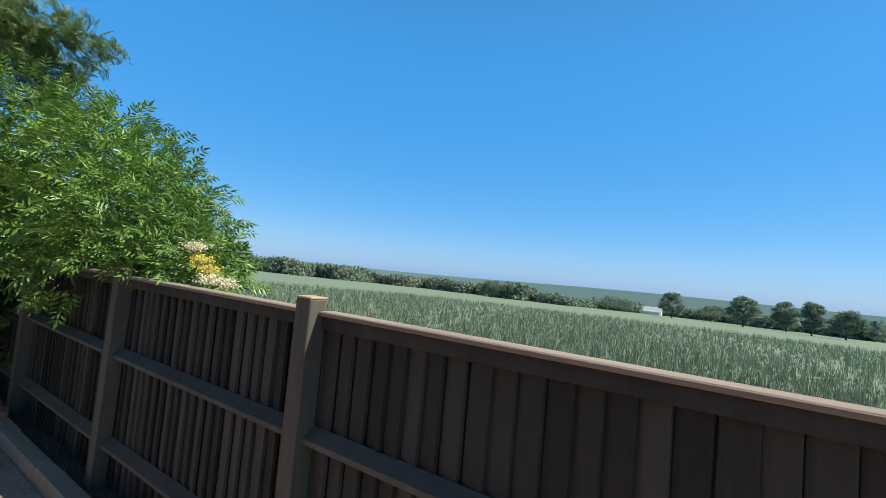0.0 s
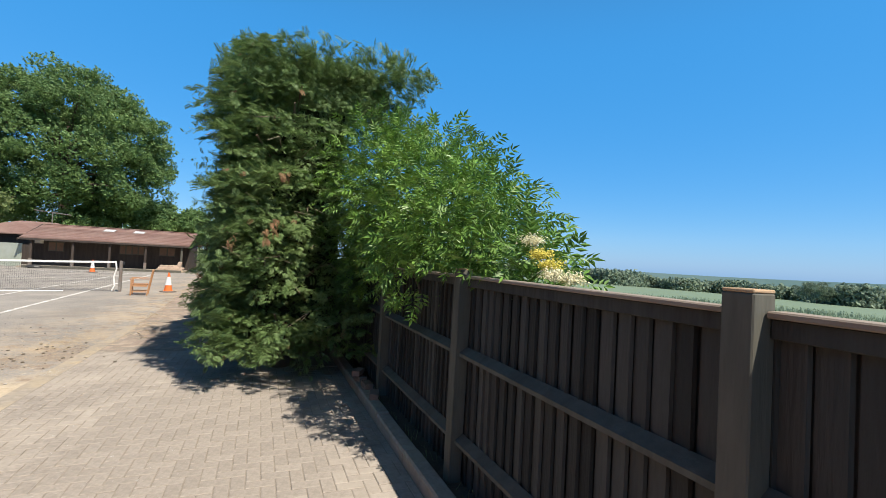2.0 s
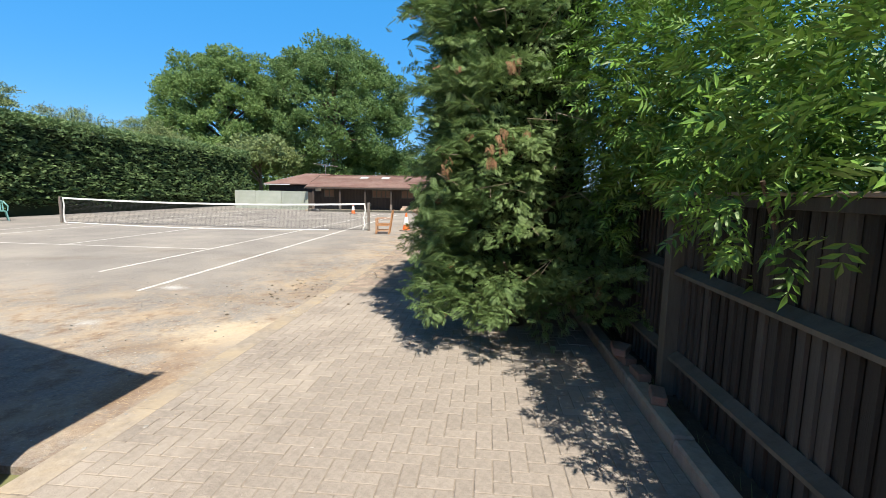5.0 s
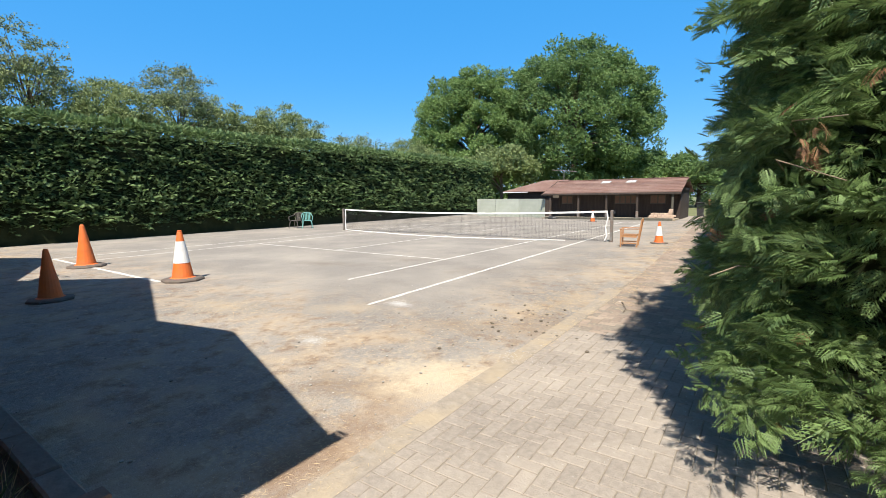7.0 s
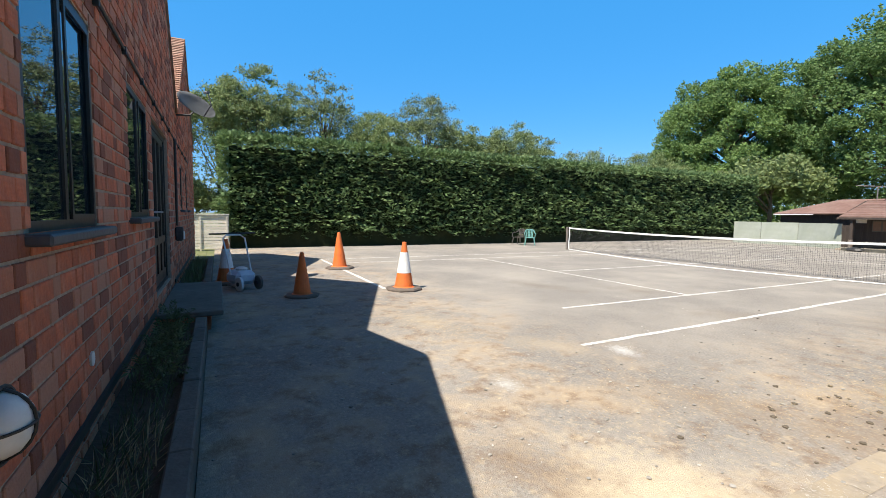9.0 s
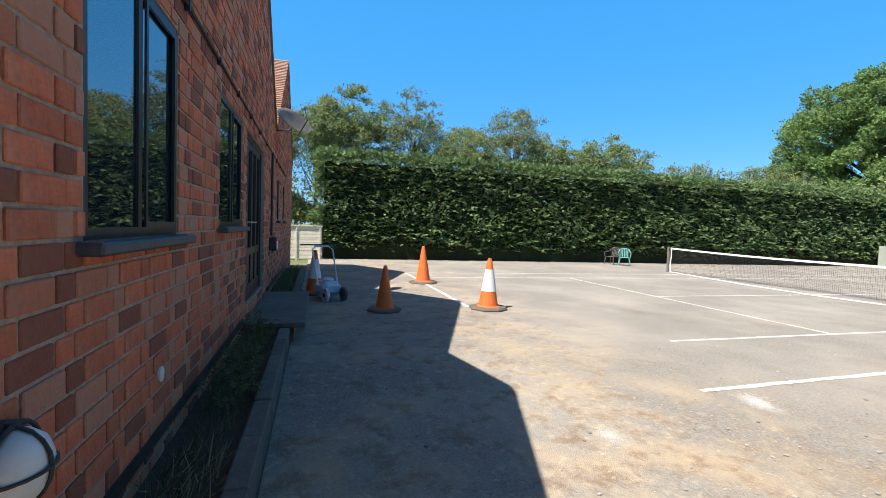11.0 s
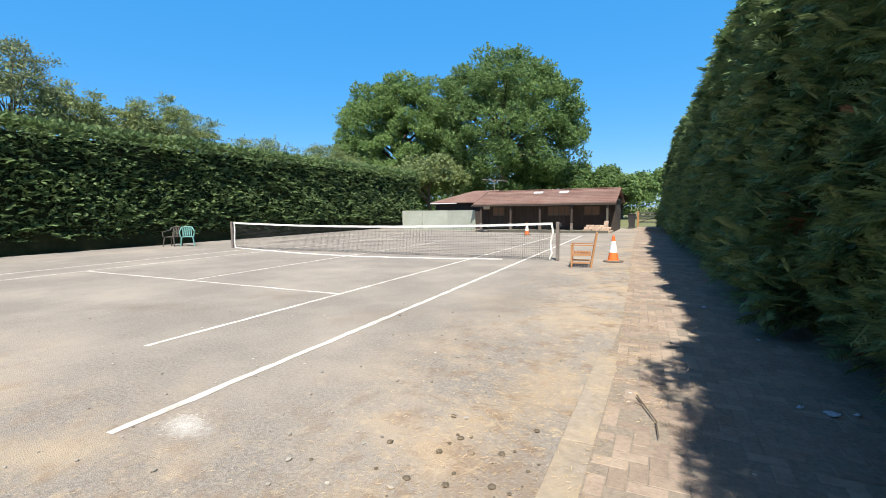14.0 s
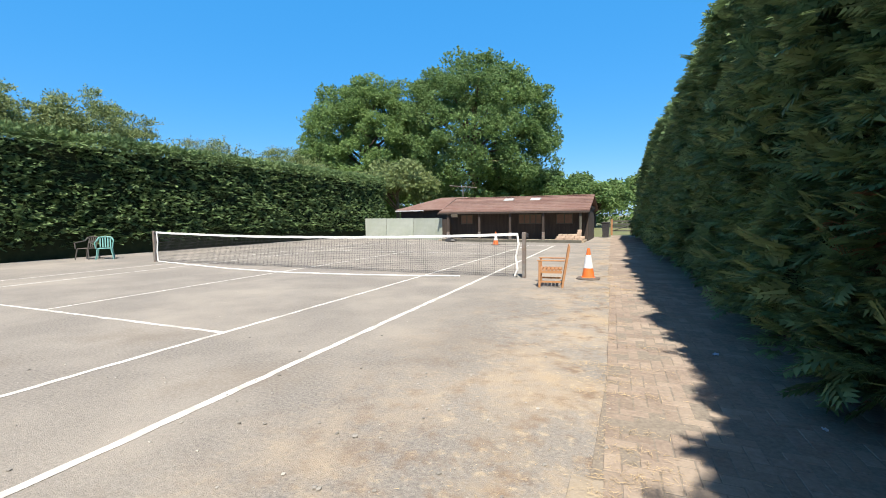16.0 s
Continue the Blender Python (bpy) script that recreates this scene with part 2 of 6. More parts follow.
M_BARK = mat("bark", (0.14, 0.10, 0.07), (0.08, 0.06, 0.045), 6, 0.95, bump=0.6, bscale=14, stretch=(1, 1, 0.3))
M_TWIG = mat("pale_twig", (0.34, 0.26, 0.19), (0.24, 0.18, 0.13), 12, 0.9, bump=0.2)
M_FLOWER = mat("elder_flower", (0.80, 0.76, 0.55), (0.72, 0.66, 0.42), 10, 0.7, bump=0, through_light=0.2)
M_YELLOW = mat("yellow_blossom", (0.70, 0.62, 0.12), (0.62, 0.52, 0.10), 10, 0.7, bump=0, through_light=0.2)
M_BLIND = mat("brown_blind", (0.20, 0.125, 0.085), (0.14, 0.085, 0.06), 6, 0.7, bump=0.1, vary=0.2)
M_SKYL = mat("rooflight", (0.62, 0.64, 0.66), (0.52, 0.54, 0.56), 4, 0.3, bump=0)
M_CREAM = mat("pale_brick", (0.55, 0.42, 0.32), (0.46, 0.33, 0.25), 10, 0.9, bump=0.2, vary=0.2)
M_PALEB = mat("pale_shed", (0.72, 0.72, 0.70), (0.62, 0.62, 0.60), 0.3, 0.7, bump=0)

# emission gives the brightness of distant haze; no lamp or real surface
M_HAZE = bpy.data.materials.new("glowing_haze")
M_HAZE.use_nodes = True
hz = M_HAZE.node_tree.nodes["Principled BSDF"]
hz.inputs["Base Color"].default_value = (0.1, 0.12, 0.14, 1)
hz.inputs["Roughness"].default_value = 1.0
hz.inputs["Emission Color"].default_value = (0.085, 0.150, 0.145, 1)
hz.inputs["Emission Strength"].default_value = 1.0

M_GLASS = bpy.data.materials.new("window_glass")
M_GLASS.use_nodes = True
gb = M_GLASS.node_tree.nodes["Principled BSDF"]
gb.inputs["Base Color"].default_value = (0.02, 0.025, 0.03, 1)
gb.inputs["Roughness"].default_value = 0.02
gb.inputs["Specular IOR Level"].default_value = 1.0
gb.inputs["IOR"].default_value = 2.3


# ---- mesh helpers ----
def box(bm, x0, x1, y0, y1, z0, z1, m=None):
    vs = [bm.verts.new(Vector((x, y, z)) if m is None else m @ Vector((x, y, z))) for z in (z0, z1) for y in (y0, y1) for x in (x0, x1)]
    for f in ((0, 2, 3, 1), (4, 5, 7, 6), (0, 1, 5, 4), (2, 6, 7, 3), (0, 4, 6, 2), (1, 3, 7, 5)):
        bm.faces.new([vs[i] for i in f])
    return bm


def bbox(x0, x1, y0, y1, z0, z1, bevel=0.0, m=None):
    bm = bmesh.new()
    box(bm, x0, x1, y0, y1, z0, z1, m)
    if bevel:
        bmesh.ops.bevel(bm, geom=bm.edges[:], offset=bevel, segments=1, affect="EDGES")
    return bm


def lathe(profile, seg=20, bm=None, m=None):
    """Turns (r, z) pairs round the z axis."""
    bm = bm or bmesh.new()
    rings = []
    for r, z in profile:
        ring = []
        for i in range(seg):
            v = Vector((r * math.cos(2 * math.pi * i / seg), r * math.sin(2 * math.pi * i / seg), z))
            ring.append(bm.verts.new(m @ v if m else v))
        rings.append(ring)
    for a, b in zip(rings, rings[1:]):
        for i in range(seg):
            bm.faces.new((a[i], a[(i + 1) % seg], b[(i + 1) % seg], b[i]))
    bm.faces.new(rings[0][::-1])
    bm.faces.new(rings[-1])
    return bm


def tube(points, r, seg=8, bm=None, r1=None):
    """A round bar through the points, tapering from r to r1."""
    bm = bm or bmesh.new()
    pts = [Vector(p) for p in points]
    rings = []
    for i, p in enumerate(pts):
        d = (pts[min(i + 1, len(pts) - 1)] - pts[max(i - 1, 0)]).normalized()
        a = d.orthogonal().normalized() if abs(d.z) > 0.9 else d.cross(Vector((0, 0, 1))).normalized()
        b = d.cross(a)
        rr = r if r1 is None else r + (r1 - r) * i / (len(pts) - 1)
        rings.append([bm.verts.new(p + (a * math.cos(2 * math.pi * k / seg) + b * math.sin(2 * math.pi * k / seg)) * rr) for k in range(seg)])
    for u, v in zip(rings, rings[1:]):
        for k in range(seg):
            bm.faces.new((u[k], u[(k + 1) % seg], v[(k + 1) % seg], v[k]))
    bm.faces.new(rings[0][::-1])
    bm.faces.new(rings[-1])
    return bm


def to_mesh(name, bm, material, smooth=False):
    me = bpy.data.meshes.new(name)
    bmesh.ops.recalc_face_normals(bm, faces=bm.faces[:])
    bm.to_mesh(me)
    bm.free()
    me.materials.append(material)
    if smooth:
        me.polygons.foreach_set("use_smooth", [True] * len(me.polygons))
    return me


def part(name, bm, material, parent=None, label="", smooth=False):
    ob = new(name, to_mesh(name, bm, material, smooth))
    if parent is not None:
        ob.parent = parent
    if label:
        ob["label"] = label
    return ob


def thing(name, label, category, m=None, group="", kind=""):
    ob = new(name)
    ob.empty_display_size = 0.2
    if m is not None:
        ob.matrix_basis = m
    return tagged(ob, label, category, group, kind)


def np_mesh(name, verts, faces, material, parent=None, label=""):
    me = bpy.data.meshes.new(name)
    n, k = faces.shape
    me.vertices.add(len(verts))
    me.vertices.foreach_set("co", verts.astype(np.float32).ravel())
    me.loops.add(n * k)
    me.loops.foreach_set("vertex_index", faces.astype(np.int32).ravel())
    me.polygons.add(n)
    me.polygons.foreach_set("loop_start", np.arange(0, n * k, k, dtype=np.int32))
    me.polygons.foreach_set("use_smooth", np.zeros(n, dtype=bool))
    me.update(calc_edges=True)
    me.materials.append(material)
    ob = new(name, me)
    if parent is not None:
        ob.parent = parent
    if label:
        ob["label"] = label
    return ob


RNG = np.random.default_rng(7)


def frond(pairs, spread=0.55, w=0.075, droop=0.12, forked=False):
    """A flat feathery spray along +y, 1 long, of rhombic leaflets."""
    V, F = [], []
    def leaf(base, tip, width, lift):
        b, t = np.array(base), np.array(tip)
        d = t - b
        s = np.array([-d[1], d[0], 0.0]) / np.linalg.norm(d) * width
        mid = b + d * 0.45
        i = len(V)
        V.extend([b + (mid - b) * 0.5 + s + [0, 0, lift], t, b + (mid - b) * 0.5 - s])
        F.append([i, i + 1, i + 2])
    for j in range(pairs):
        f = 0.12 + 0.72 * j / pairs
        ln = spread * (1 - 0.65 * f)
        z = -droop * f * f
        for s in (-1, 1):
            leaf((0, f, z), (s * ln * 0.75, f + ln * 0.72, z - droop * 0.5), w, 0.03)
            if forked:
                for q in (0.35, 0.65):
                    b = (s * ln * 0.75 * q, f + ln * 0.72 * q, z)
                    leaf(b, (b[0] + s * ln * 0.05, b[1] + ln * 0.36, z - droop * 0.4), w * 0.8, 0.02)
    leaf((0, 0, 0), (0, 1, -droop), w * 0.9, 0.02)
    return np.array(V), np.array(F)


def clump(n, size=0.55, seed=1):
    """A loose tuft of n leaf quads."""
    r = np.random.default_rng(seed)
    V, F = [], []
    for _ in range(n):
        c = r.normal(0, 0.42, 3)
        a = r.normal(0, 1, 3)
        a /= np.linalg.norm(a)
        b = np.cross(a, r.normal(0, 1, 3))
        b /= np.linalg.norm(b)
        s = size * r.uniform(0.6, 1.1)
        i = len(V)
        V.extend([c - a * s, c + b * s * 0.5, c + a * s, c - b * s * 0.5])
        F.extend([[i, i + 1, i + 2], [i, i + 2, i + 3]])
    return np.array(V), np.array(F)


def scatter(name, template, pos, out, size, material, parent=None, label="", jitter=0.5, hang=0.0, sway=0.45):
    """Copies of a template with +y turned along out (with jitter), joined in one mesh."""
    V, F = template
    n = len(pos)
    d = out + RNG.normal(0, jitter, (n, 3))
    d[:, 2] -= hang
    d /= np.linalg.norm(d, axis=1, keepdims=True)
    up = np.tile([0.0, 0.0, 1.0], (n, 1)) + RNG.normal(0, sway, (n, 3))
    x = np.cross(d, up)
    x /= np.linalg.norm(x, axis=1, keepdims=True) + 1e-9
    z = np.cross(x, d)
    R = np.stack([x, d, z], axis=2)
    vv = np.einsum("nij,kj->nki", R, V) * size[:, None, None] + pos[:, None, :]
    ff = F[None] + (np.arange(n) * len(V))[:, None, None]
    return np_mesh(name, vv.reshape(-1, 3), ff.reshape(-1, F.shape[1]), material, parent, label)


def wobble(a, b, seed, amp=1.0, f=1.0):
    """Smooth uneven value from two coordinates."""
    r = np.random.default_rng(seed)
    s = np.zeros_like(a)
    for k in range(7):
        fa, fb, ph = r.normal(0, 1.1 * f * (1 + k * 0.5)), r.normal(0, 1.1 * f * (1 + k * 0.5)), r.uniform(0, 6.28)
        s = s + np.sin(fa * a + fb * b + ph) / (1 + 0.5 * k)
    return s * amp / 3.0

# ---- ground ----
def ground_z(x, y):
    if x < 7.6:
        return -0.05
    return -0.15 - 0.034 * (x - 7.6)


def build_ground():
    xs = [-1500, -400, -120, -60, -30, -19, -10, 0, 7.2, 7.6, 12, 20, 40, 80, 140, 220, 300, 420, 800, 3000]
    ys = [-2500, -900, -400, -200, -100, -40, -12, 0, 15, 40, 80, 140, 220, 400, 900, 3000]
    bm = bmesh.new()
    g = [[bm.verts.new((x, y, ground_z(x, y))) for x in xs] for y in ys]
    for j in range(len(ys) - 1):
        for i in range(len(xs) - 1):
            f = bm.faces.new((g[j][i], g[j][i + 1], g[j + 1][i + 1], g[j + 1][i]))
            f.material_index = 1 if xs[i] >= 7.6 and xs[i] < 300 else 0
    ob = part("ground", bm, M_GRASSG)
    ob.data.materials.append(M_FIELD)
    return tagged(ob, "rough grassy ground and green crop field to horizon", "ground", kind="structure")


build_ground()


def add_dust(m):
    """Straw-coloured dust, in worn patches and along the court's outer margin."""
    nt = m.node_tree
    L = nt.links.new
    bs = nt.nodes["Principled BSDF"]
    src = bs.inputs["Base Color"].links[0].from_socket
    tc = nd(nt, "ShaderNodeTexCoord")
    sp = nd(nt, "ShaderNodeSeparateXYZ")
    L(tc.outputs["Object"], sp.inputs[0])
    band = nd(nt, "ShaderNodeMapRange")
    band.interpolation_type = "SMOOTHSTEP"
    band.inputs[1].default_value, band.inputs[2].default_value = 0.2, 3.2
    L(sp.outputs["X"], band.inputs[0])
    band2 = nd(nt, "ShaderNodeMapRange")
    band2.interpolation_type = "SMOOTHSTEP"
    band2.inputs[1].default_value, band2.inputs[2].default_value = 2.5, -1.0
    L(sp.outputs["Y"], band2.inputs[0])
    mx = nd(nt, "ShaderNodeMath")
    mx.operation = "MAXIMUM"
    L(band.outputs[0], mx.inputs[0])
    L(band2.outputs[0], mx.inputs[1])
    for sc, lo, hi, col, amt in ((0.9, 0.47, 0.66, (0.45, 0.34, 0.225), 0.75), (3.4, 0.50, 0.64, (0.20, 0.13, 0.085), 0.7), (9.0, 0.54, 0.66, (0.52, 0.425, 0.30), 0.65), (60.0, 0.57, 0.66, (0.56, 0.50, 0.42), 0.6), (45.0, 0.60, 0.68, (0.10, 0.08, 0.065), 0.6)):
        n = nd(nt, "ShaderNodeTexNoise", Scale=sc, Detail=7.0, Roughness=0.7)
        L(tc.outputs["Object"], n.inputs["Vector"])
        r = nd(nt, "ShaderNodeMapRange")
        r.inputs[1].default_value, r.inputs[2].default_value, r.inputs[4].default_value = lo, hi, amt
        L(n.outputs["Fac"], r.inputs[0])
        ml = nd(nt, "ShaderNodeMath")
        ml.operation = "MULTIPLY"
        L(r.outputs[0], ml.inputs[0])
        L(mx.outputs[0], ml.inputs[1])
        c = nd(nt, "ShaderNodeMix")
        c.data_type = "RGBA"
        c.inputs[7].default_value = (*col, 1)
        L(ml.outputs[0], c.inputs[0])
        L(src, c.inputs[6])
        src = c.outputs[2]
    edge_a = nd(nt, "ShaderNodeTexNoise", Scale=2.2, Detail=6.0, Roughness=0.7)
    edge_b = nd(nt, "ShaderNodeTexNoise", Scale=19.0, Detail=6.0, Roughness=0.75)
    edge_n = nd(nt, "ShaderNodeMath")
    L(edge_a.outputs["Fac"], edge_n.inputs[0])
    L(edge_b.outputs["Fac"], edge_n.inputs[1])
    for e in (edge_a, edge_b):
        L(tc.outputs["Object"], e.inputs["Vector"])
    for x, y, rx, ry, turn, col, amt in STAINS:
        mp = nd(nt, "ShaderNodeMapping")
        mp.vector_type = "TEXTURE"
        mp.inputs["Location"].default_value, mp.inputs["Rotation"].default_value, mp.inputs["Scale"].default_value = (x, y, 0), (0, 0, radians(turn)), (rx, ry, 1)
        L(tc.outputs["Object"], mp.inputs["Vector"])
        ln = nd(nt, "ShaderNodeVectorMath")
        ln.operation = "LENGTH"
        L(mp.outputs[0], ln.inputs[0])
        ad = nd(nt, "ShaderNodeMath")
        ad.operation = "MULTIPLY_ADD"
        ad.inputs[1].default_value = 2.2
        L(edge_n.outputs[0], ad.inputs[0])
        L(ln.outputs["Value"], ad.inputs[2])
        r = nd(nt, "ShaderNodeMapRange")
        r.inputs[1].default_value, r.inputs[2].default_value, r.inputs[3].default_value, r.inputs[4].default_value = 2.2, 3.25, amt, 0.0
        L(ad.outputs[0], r.inputs[0])
        c = nd(nt, "ShaderNodeMix")
        c.data_type = "RGBA"
        c.inputs[7].default_value = (*col, 1)
        L(r.outputs[0], c.inputs[0])
        L(src, c.inputs[6])
        src = c.outputs[2]
    L(src, bs.inputs["Base Color"])


# dry soil, sand, straw dust and chalk lying on the asphalt: place, half sizes, turn, colour, cover
STAINS = ((3.0, -2.2, 0.34, 1.3, 6, (0.25, 0.17, 0.115), 0.8), (2.45, -1.3, 0.7, 0.35, 35, (0.23, 0.165, 0.115), 0.85), (2.85, -0.8, 0.80, 0.6, 30, (0.56, 0.47, 0.345), 0.95),
          (3.05, 1.2, 0.5, 0.7, 0, (0.25, 0.19, 0.14), 0.7), (2.3, 0.7, 0.9, 0.4, 20, (0.30, 0.23, 0.165), 0.55), (-1.5, -0.4, 0.9, 0.45, 10, (0.47, 0.385, 0.275), 0.6),
          (0.3, 0.5, 0.7, 0.35, 30, (0.46, 0.375, 0.27), 0.55), (2.9, 2.9, 0.4, 1.1, 4, (0.45, 0.355, 0.245), 0.5), (2.7, 5.0, 0.5, 1.6, 4, (0.42, 0.335, 0.24), 0.4),
          (0.80, 1.15, 0.24, 0.15, 0, (0.66, 0.67, 0.68), 0.6), (1.13, -0.72, 0.2, 0.14, 0, (0.56, 0.55, 0.53), 0.6), (-3.5, 3.4, 1.2, 0.4, 15, (0.20, 0.17, 0.14), 0.6),
          (0.2, 4.4, 0.8, 0.5, 40, (0.22, 0.185, 0.15), 0.5), (-2.2, 5.0, 1.0, 0.5, 20, (0.21, 0.18, 0.15), 0.5), (1.6, 6.0, 0.7, 1.2, 0, (0.24, 0.21, 0.18), 0.5))
add_dust(M_ASPH)
tagged(part("court_surface", bbox(-24, 3.30, -3.235, 34, -0.2, 0.0), M_ASPH), "worn grey asphalt tennis court with dusty patches", "tennis court", kind="structure")


# ---- court lines ----
def line(x0, x1, y0, y1):
    """A painted strip with slightly uneven edges, 4 mm proud."""
    bm = bmesh.new()
    along_y = (y1 - y0) > (x1 - x0)
    n = max(2, int(max(x1 - x0, y1 - y0) / 0.15))
    rows = []
    for i in range(n + 1):
        f = i / n
        a, b = random.uniform(-0.011, 0.011), random.uniform(-0.011, 0.011)
        if along_y:
            rows.append([bm.verts.new((x0 + a, y0 + f * (y1 - y0), 0.004)), bm.verts.new((x1 + b, y0 + f * (y1 - y0), 0.004))])
        else:
            rows.append([bm.verts.new((x0 + f * (x1 - x0), y0 + a, 0.004)), bm.verts.new((x0 + f * (x1 - x0), y1 + b, 0.004))])
    for p, q in zip(rows, rows[1:]):
        bm.faces.new((p[0], p[1], q[1], q[0]))
    return bm


lines = thing("court_lines", "worn white painted tennis court lines", "court line", kind="structure")
for x0, x1, y0, y1 in ((-1.41, -1.335, 2.15, 23.77), (-9.635, -9.565, 0.6, 23.77), (-11.005, -10.935, 0.05, 23.77),
                       (-9.55, -1.42, 5.45, 5.52), (-9.55, -1.42, 18.25, 18.32), (-5.52, -5.45, 5.53, 18.24), (-10.92, -0.05, 23.73, 23.81)):
    part("line", line(x0, x1, y0, y1), M_LINE, lines)
dl = part("line", line(-0.042, 0.042, -0.55, 22.4), M_LINE, lines)
dl.matrix_basis = pose(0.44, 1.4, 0, 0, 0, 1.45)
bl = part("line", line(0, 6.6, -0.05, 0.05), M_LINE, lines)
bl.matrix_basis = pose(-11.0, 0.02, 0, 0, 0, 0)


# ---- house ----
WY = -3.80          # front face of the wall
XE, XW = 3.30, -13.0
PROFILE = [(XW, 3.6), (-9.6, 6.1), (-6.15, 3.55), (-3.45, 6.15), (-0.25, 3.86), (1.2, 4.33), (XE + 0.38, 2.76)]
OPEN = {"window_1": (0.80, 2.00, 1.46, 2.74), "window_2": (-1.75, -0.48, 1.50, 2.74), "door_1": (-4.15, -2.15, 0.46, 2.74),
        "window_3": (-7.35, -6.75, 1.60, 2.58), "window_4": (-9.2, -8.6, 1.60, 2.58)}


def wall_top(x):
    for (a, ha), (b, hb) in zip(PROFILE, PROFILE[1:]):
        if a <= x <= b:
            return ha + (hb - ha) * (x - a) / (b - a)
    return 2.8


house = thing("house", "red brick house with gabled roofs and dark window frames", "house", kind="structure")


def build_wall():
    bm = bmesh.new()
    yb, yf = WY - 0.30, WY - 0.010
    xs = sorted({XE, XW, *[p[0] for p in PROFILE if XW <= p[0] <= XE], *[v for o in OPEN.values() for v in o[:2]]})
    for a, b in zip(xs, xs[1:]):
        z = -0.1
        for x0, x1, z0, z1 in OPEN.values():
            if x0 <= a and b <= x1:
                box(bm, a, b, yb, yf, -0.1, z0)
                z = z1
        vs = [bm.verts.new((x, y, h)) for y in (yb, yf) for x, h in ((a, z), (b, z), (b, wall_top(b)), (a, wall_top(a)))]
        for f in ((3, 2, 1, 0), (4, 5, 6, 7), (0, 1, 5, 4), (1, 2, 6, 5), (2, 3, 7, 6), (3, 0, 4, 7)):
            bm.faces.new([vs[i] for i in f])
    part("wall", bm, M_MORTAR, house)
    part("wall", bbox(XE - 0.3, XE, -11.5, WY - 0.31, -0.1, 2.78), M_BRICKJ, house)
    part("wall", bbox(XW, XE, -11.8, -11.5, -0.1, 2.78), M_BRICKJ, house)
    part("wall", bbox(XW, XW + 0.3, -11.5, WY - 0.31, -0.1, 3.5), M_BRICKJ, house)
    part("floor_slab", bbox(XW + 0.3, XE - 0.3, -11.5, WY - 0.31, 0.2, 0.45), M_DARKWOOD, house)
    part("inner_wall", bbox(XW + 0.3, XE - 0.3, -7.6, -7.5, 0.45, 3.4), M_MORTAR, house)


build_wall()


def roof_slope(xa, ha, xb, hb):
    """Tile courses from the low edge (xa, ha) to the ridge (xb, hb)."""
    bm = bmesh.new()
    ln = math.hypot(xb - xa, hb - ha)
    ux, uz = (xb - xa) / ln, (hb - ha) / ln
    nx, nz = (-uz, ux) if ux > 0 else (uz, -ux)
    n = int(ln / 0.115)
    for i in range(n):
        s0, s1 = i * ln / n - 0.02, (i + 1) * ln / n
        for y0, y1 in ((-11.6, WY + 0.03),):
            P = [(xa + ux * s0 + nx * 0.05, ha + uz * s0 + nz * 0.05), (xa + ux * s1 + nx * 0.03, ha + uz * s1 + nz * 0.03),
                 (xa + ux * s1, ha + uz * s1), (xa + ux * s0, ha + uz * s0)]
            lo = [bm.verts.new((p[0], y0, p[1])) for p in P]
            hi = [bm.verts.new((p[0], y1, p[1])) for p in P]
            bm.faces.new(lo[::-1])
            bm.faces.new(hi)
            for k in range(4):
                bm.faces.new((lo[k], lo[(k + 1) % 4], hi[(k + 1) % 4], hi[k]))
    return bm


for a, b in zip(PROFILE, PROFILE[1:]):
    lo, hi = (a, b) if a[1] < b[1] else (b, a)
    part("roof_slope", roof_slope(lo[0], lo[1], hi[0], hi[1]), M_TILE, house, "brown clay tiled roof slope")

BR = {}
CO = 0.113         # height of a brick course


def brick_mesh(w):
    if w not in BR:
        BR[w] = to_mesh("brick", bbox(0.008, w - 0.008, -0.02, 0, 0.008, CO - 0.008, 0.005), M_BRICK)
    return BR[w]


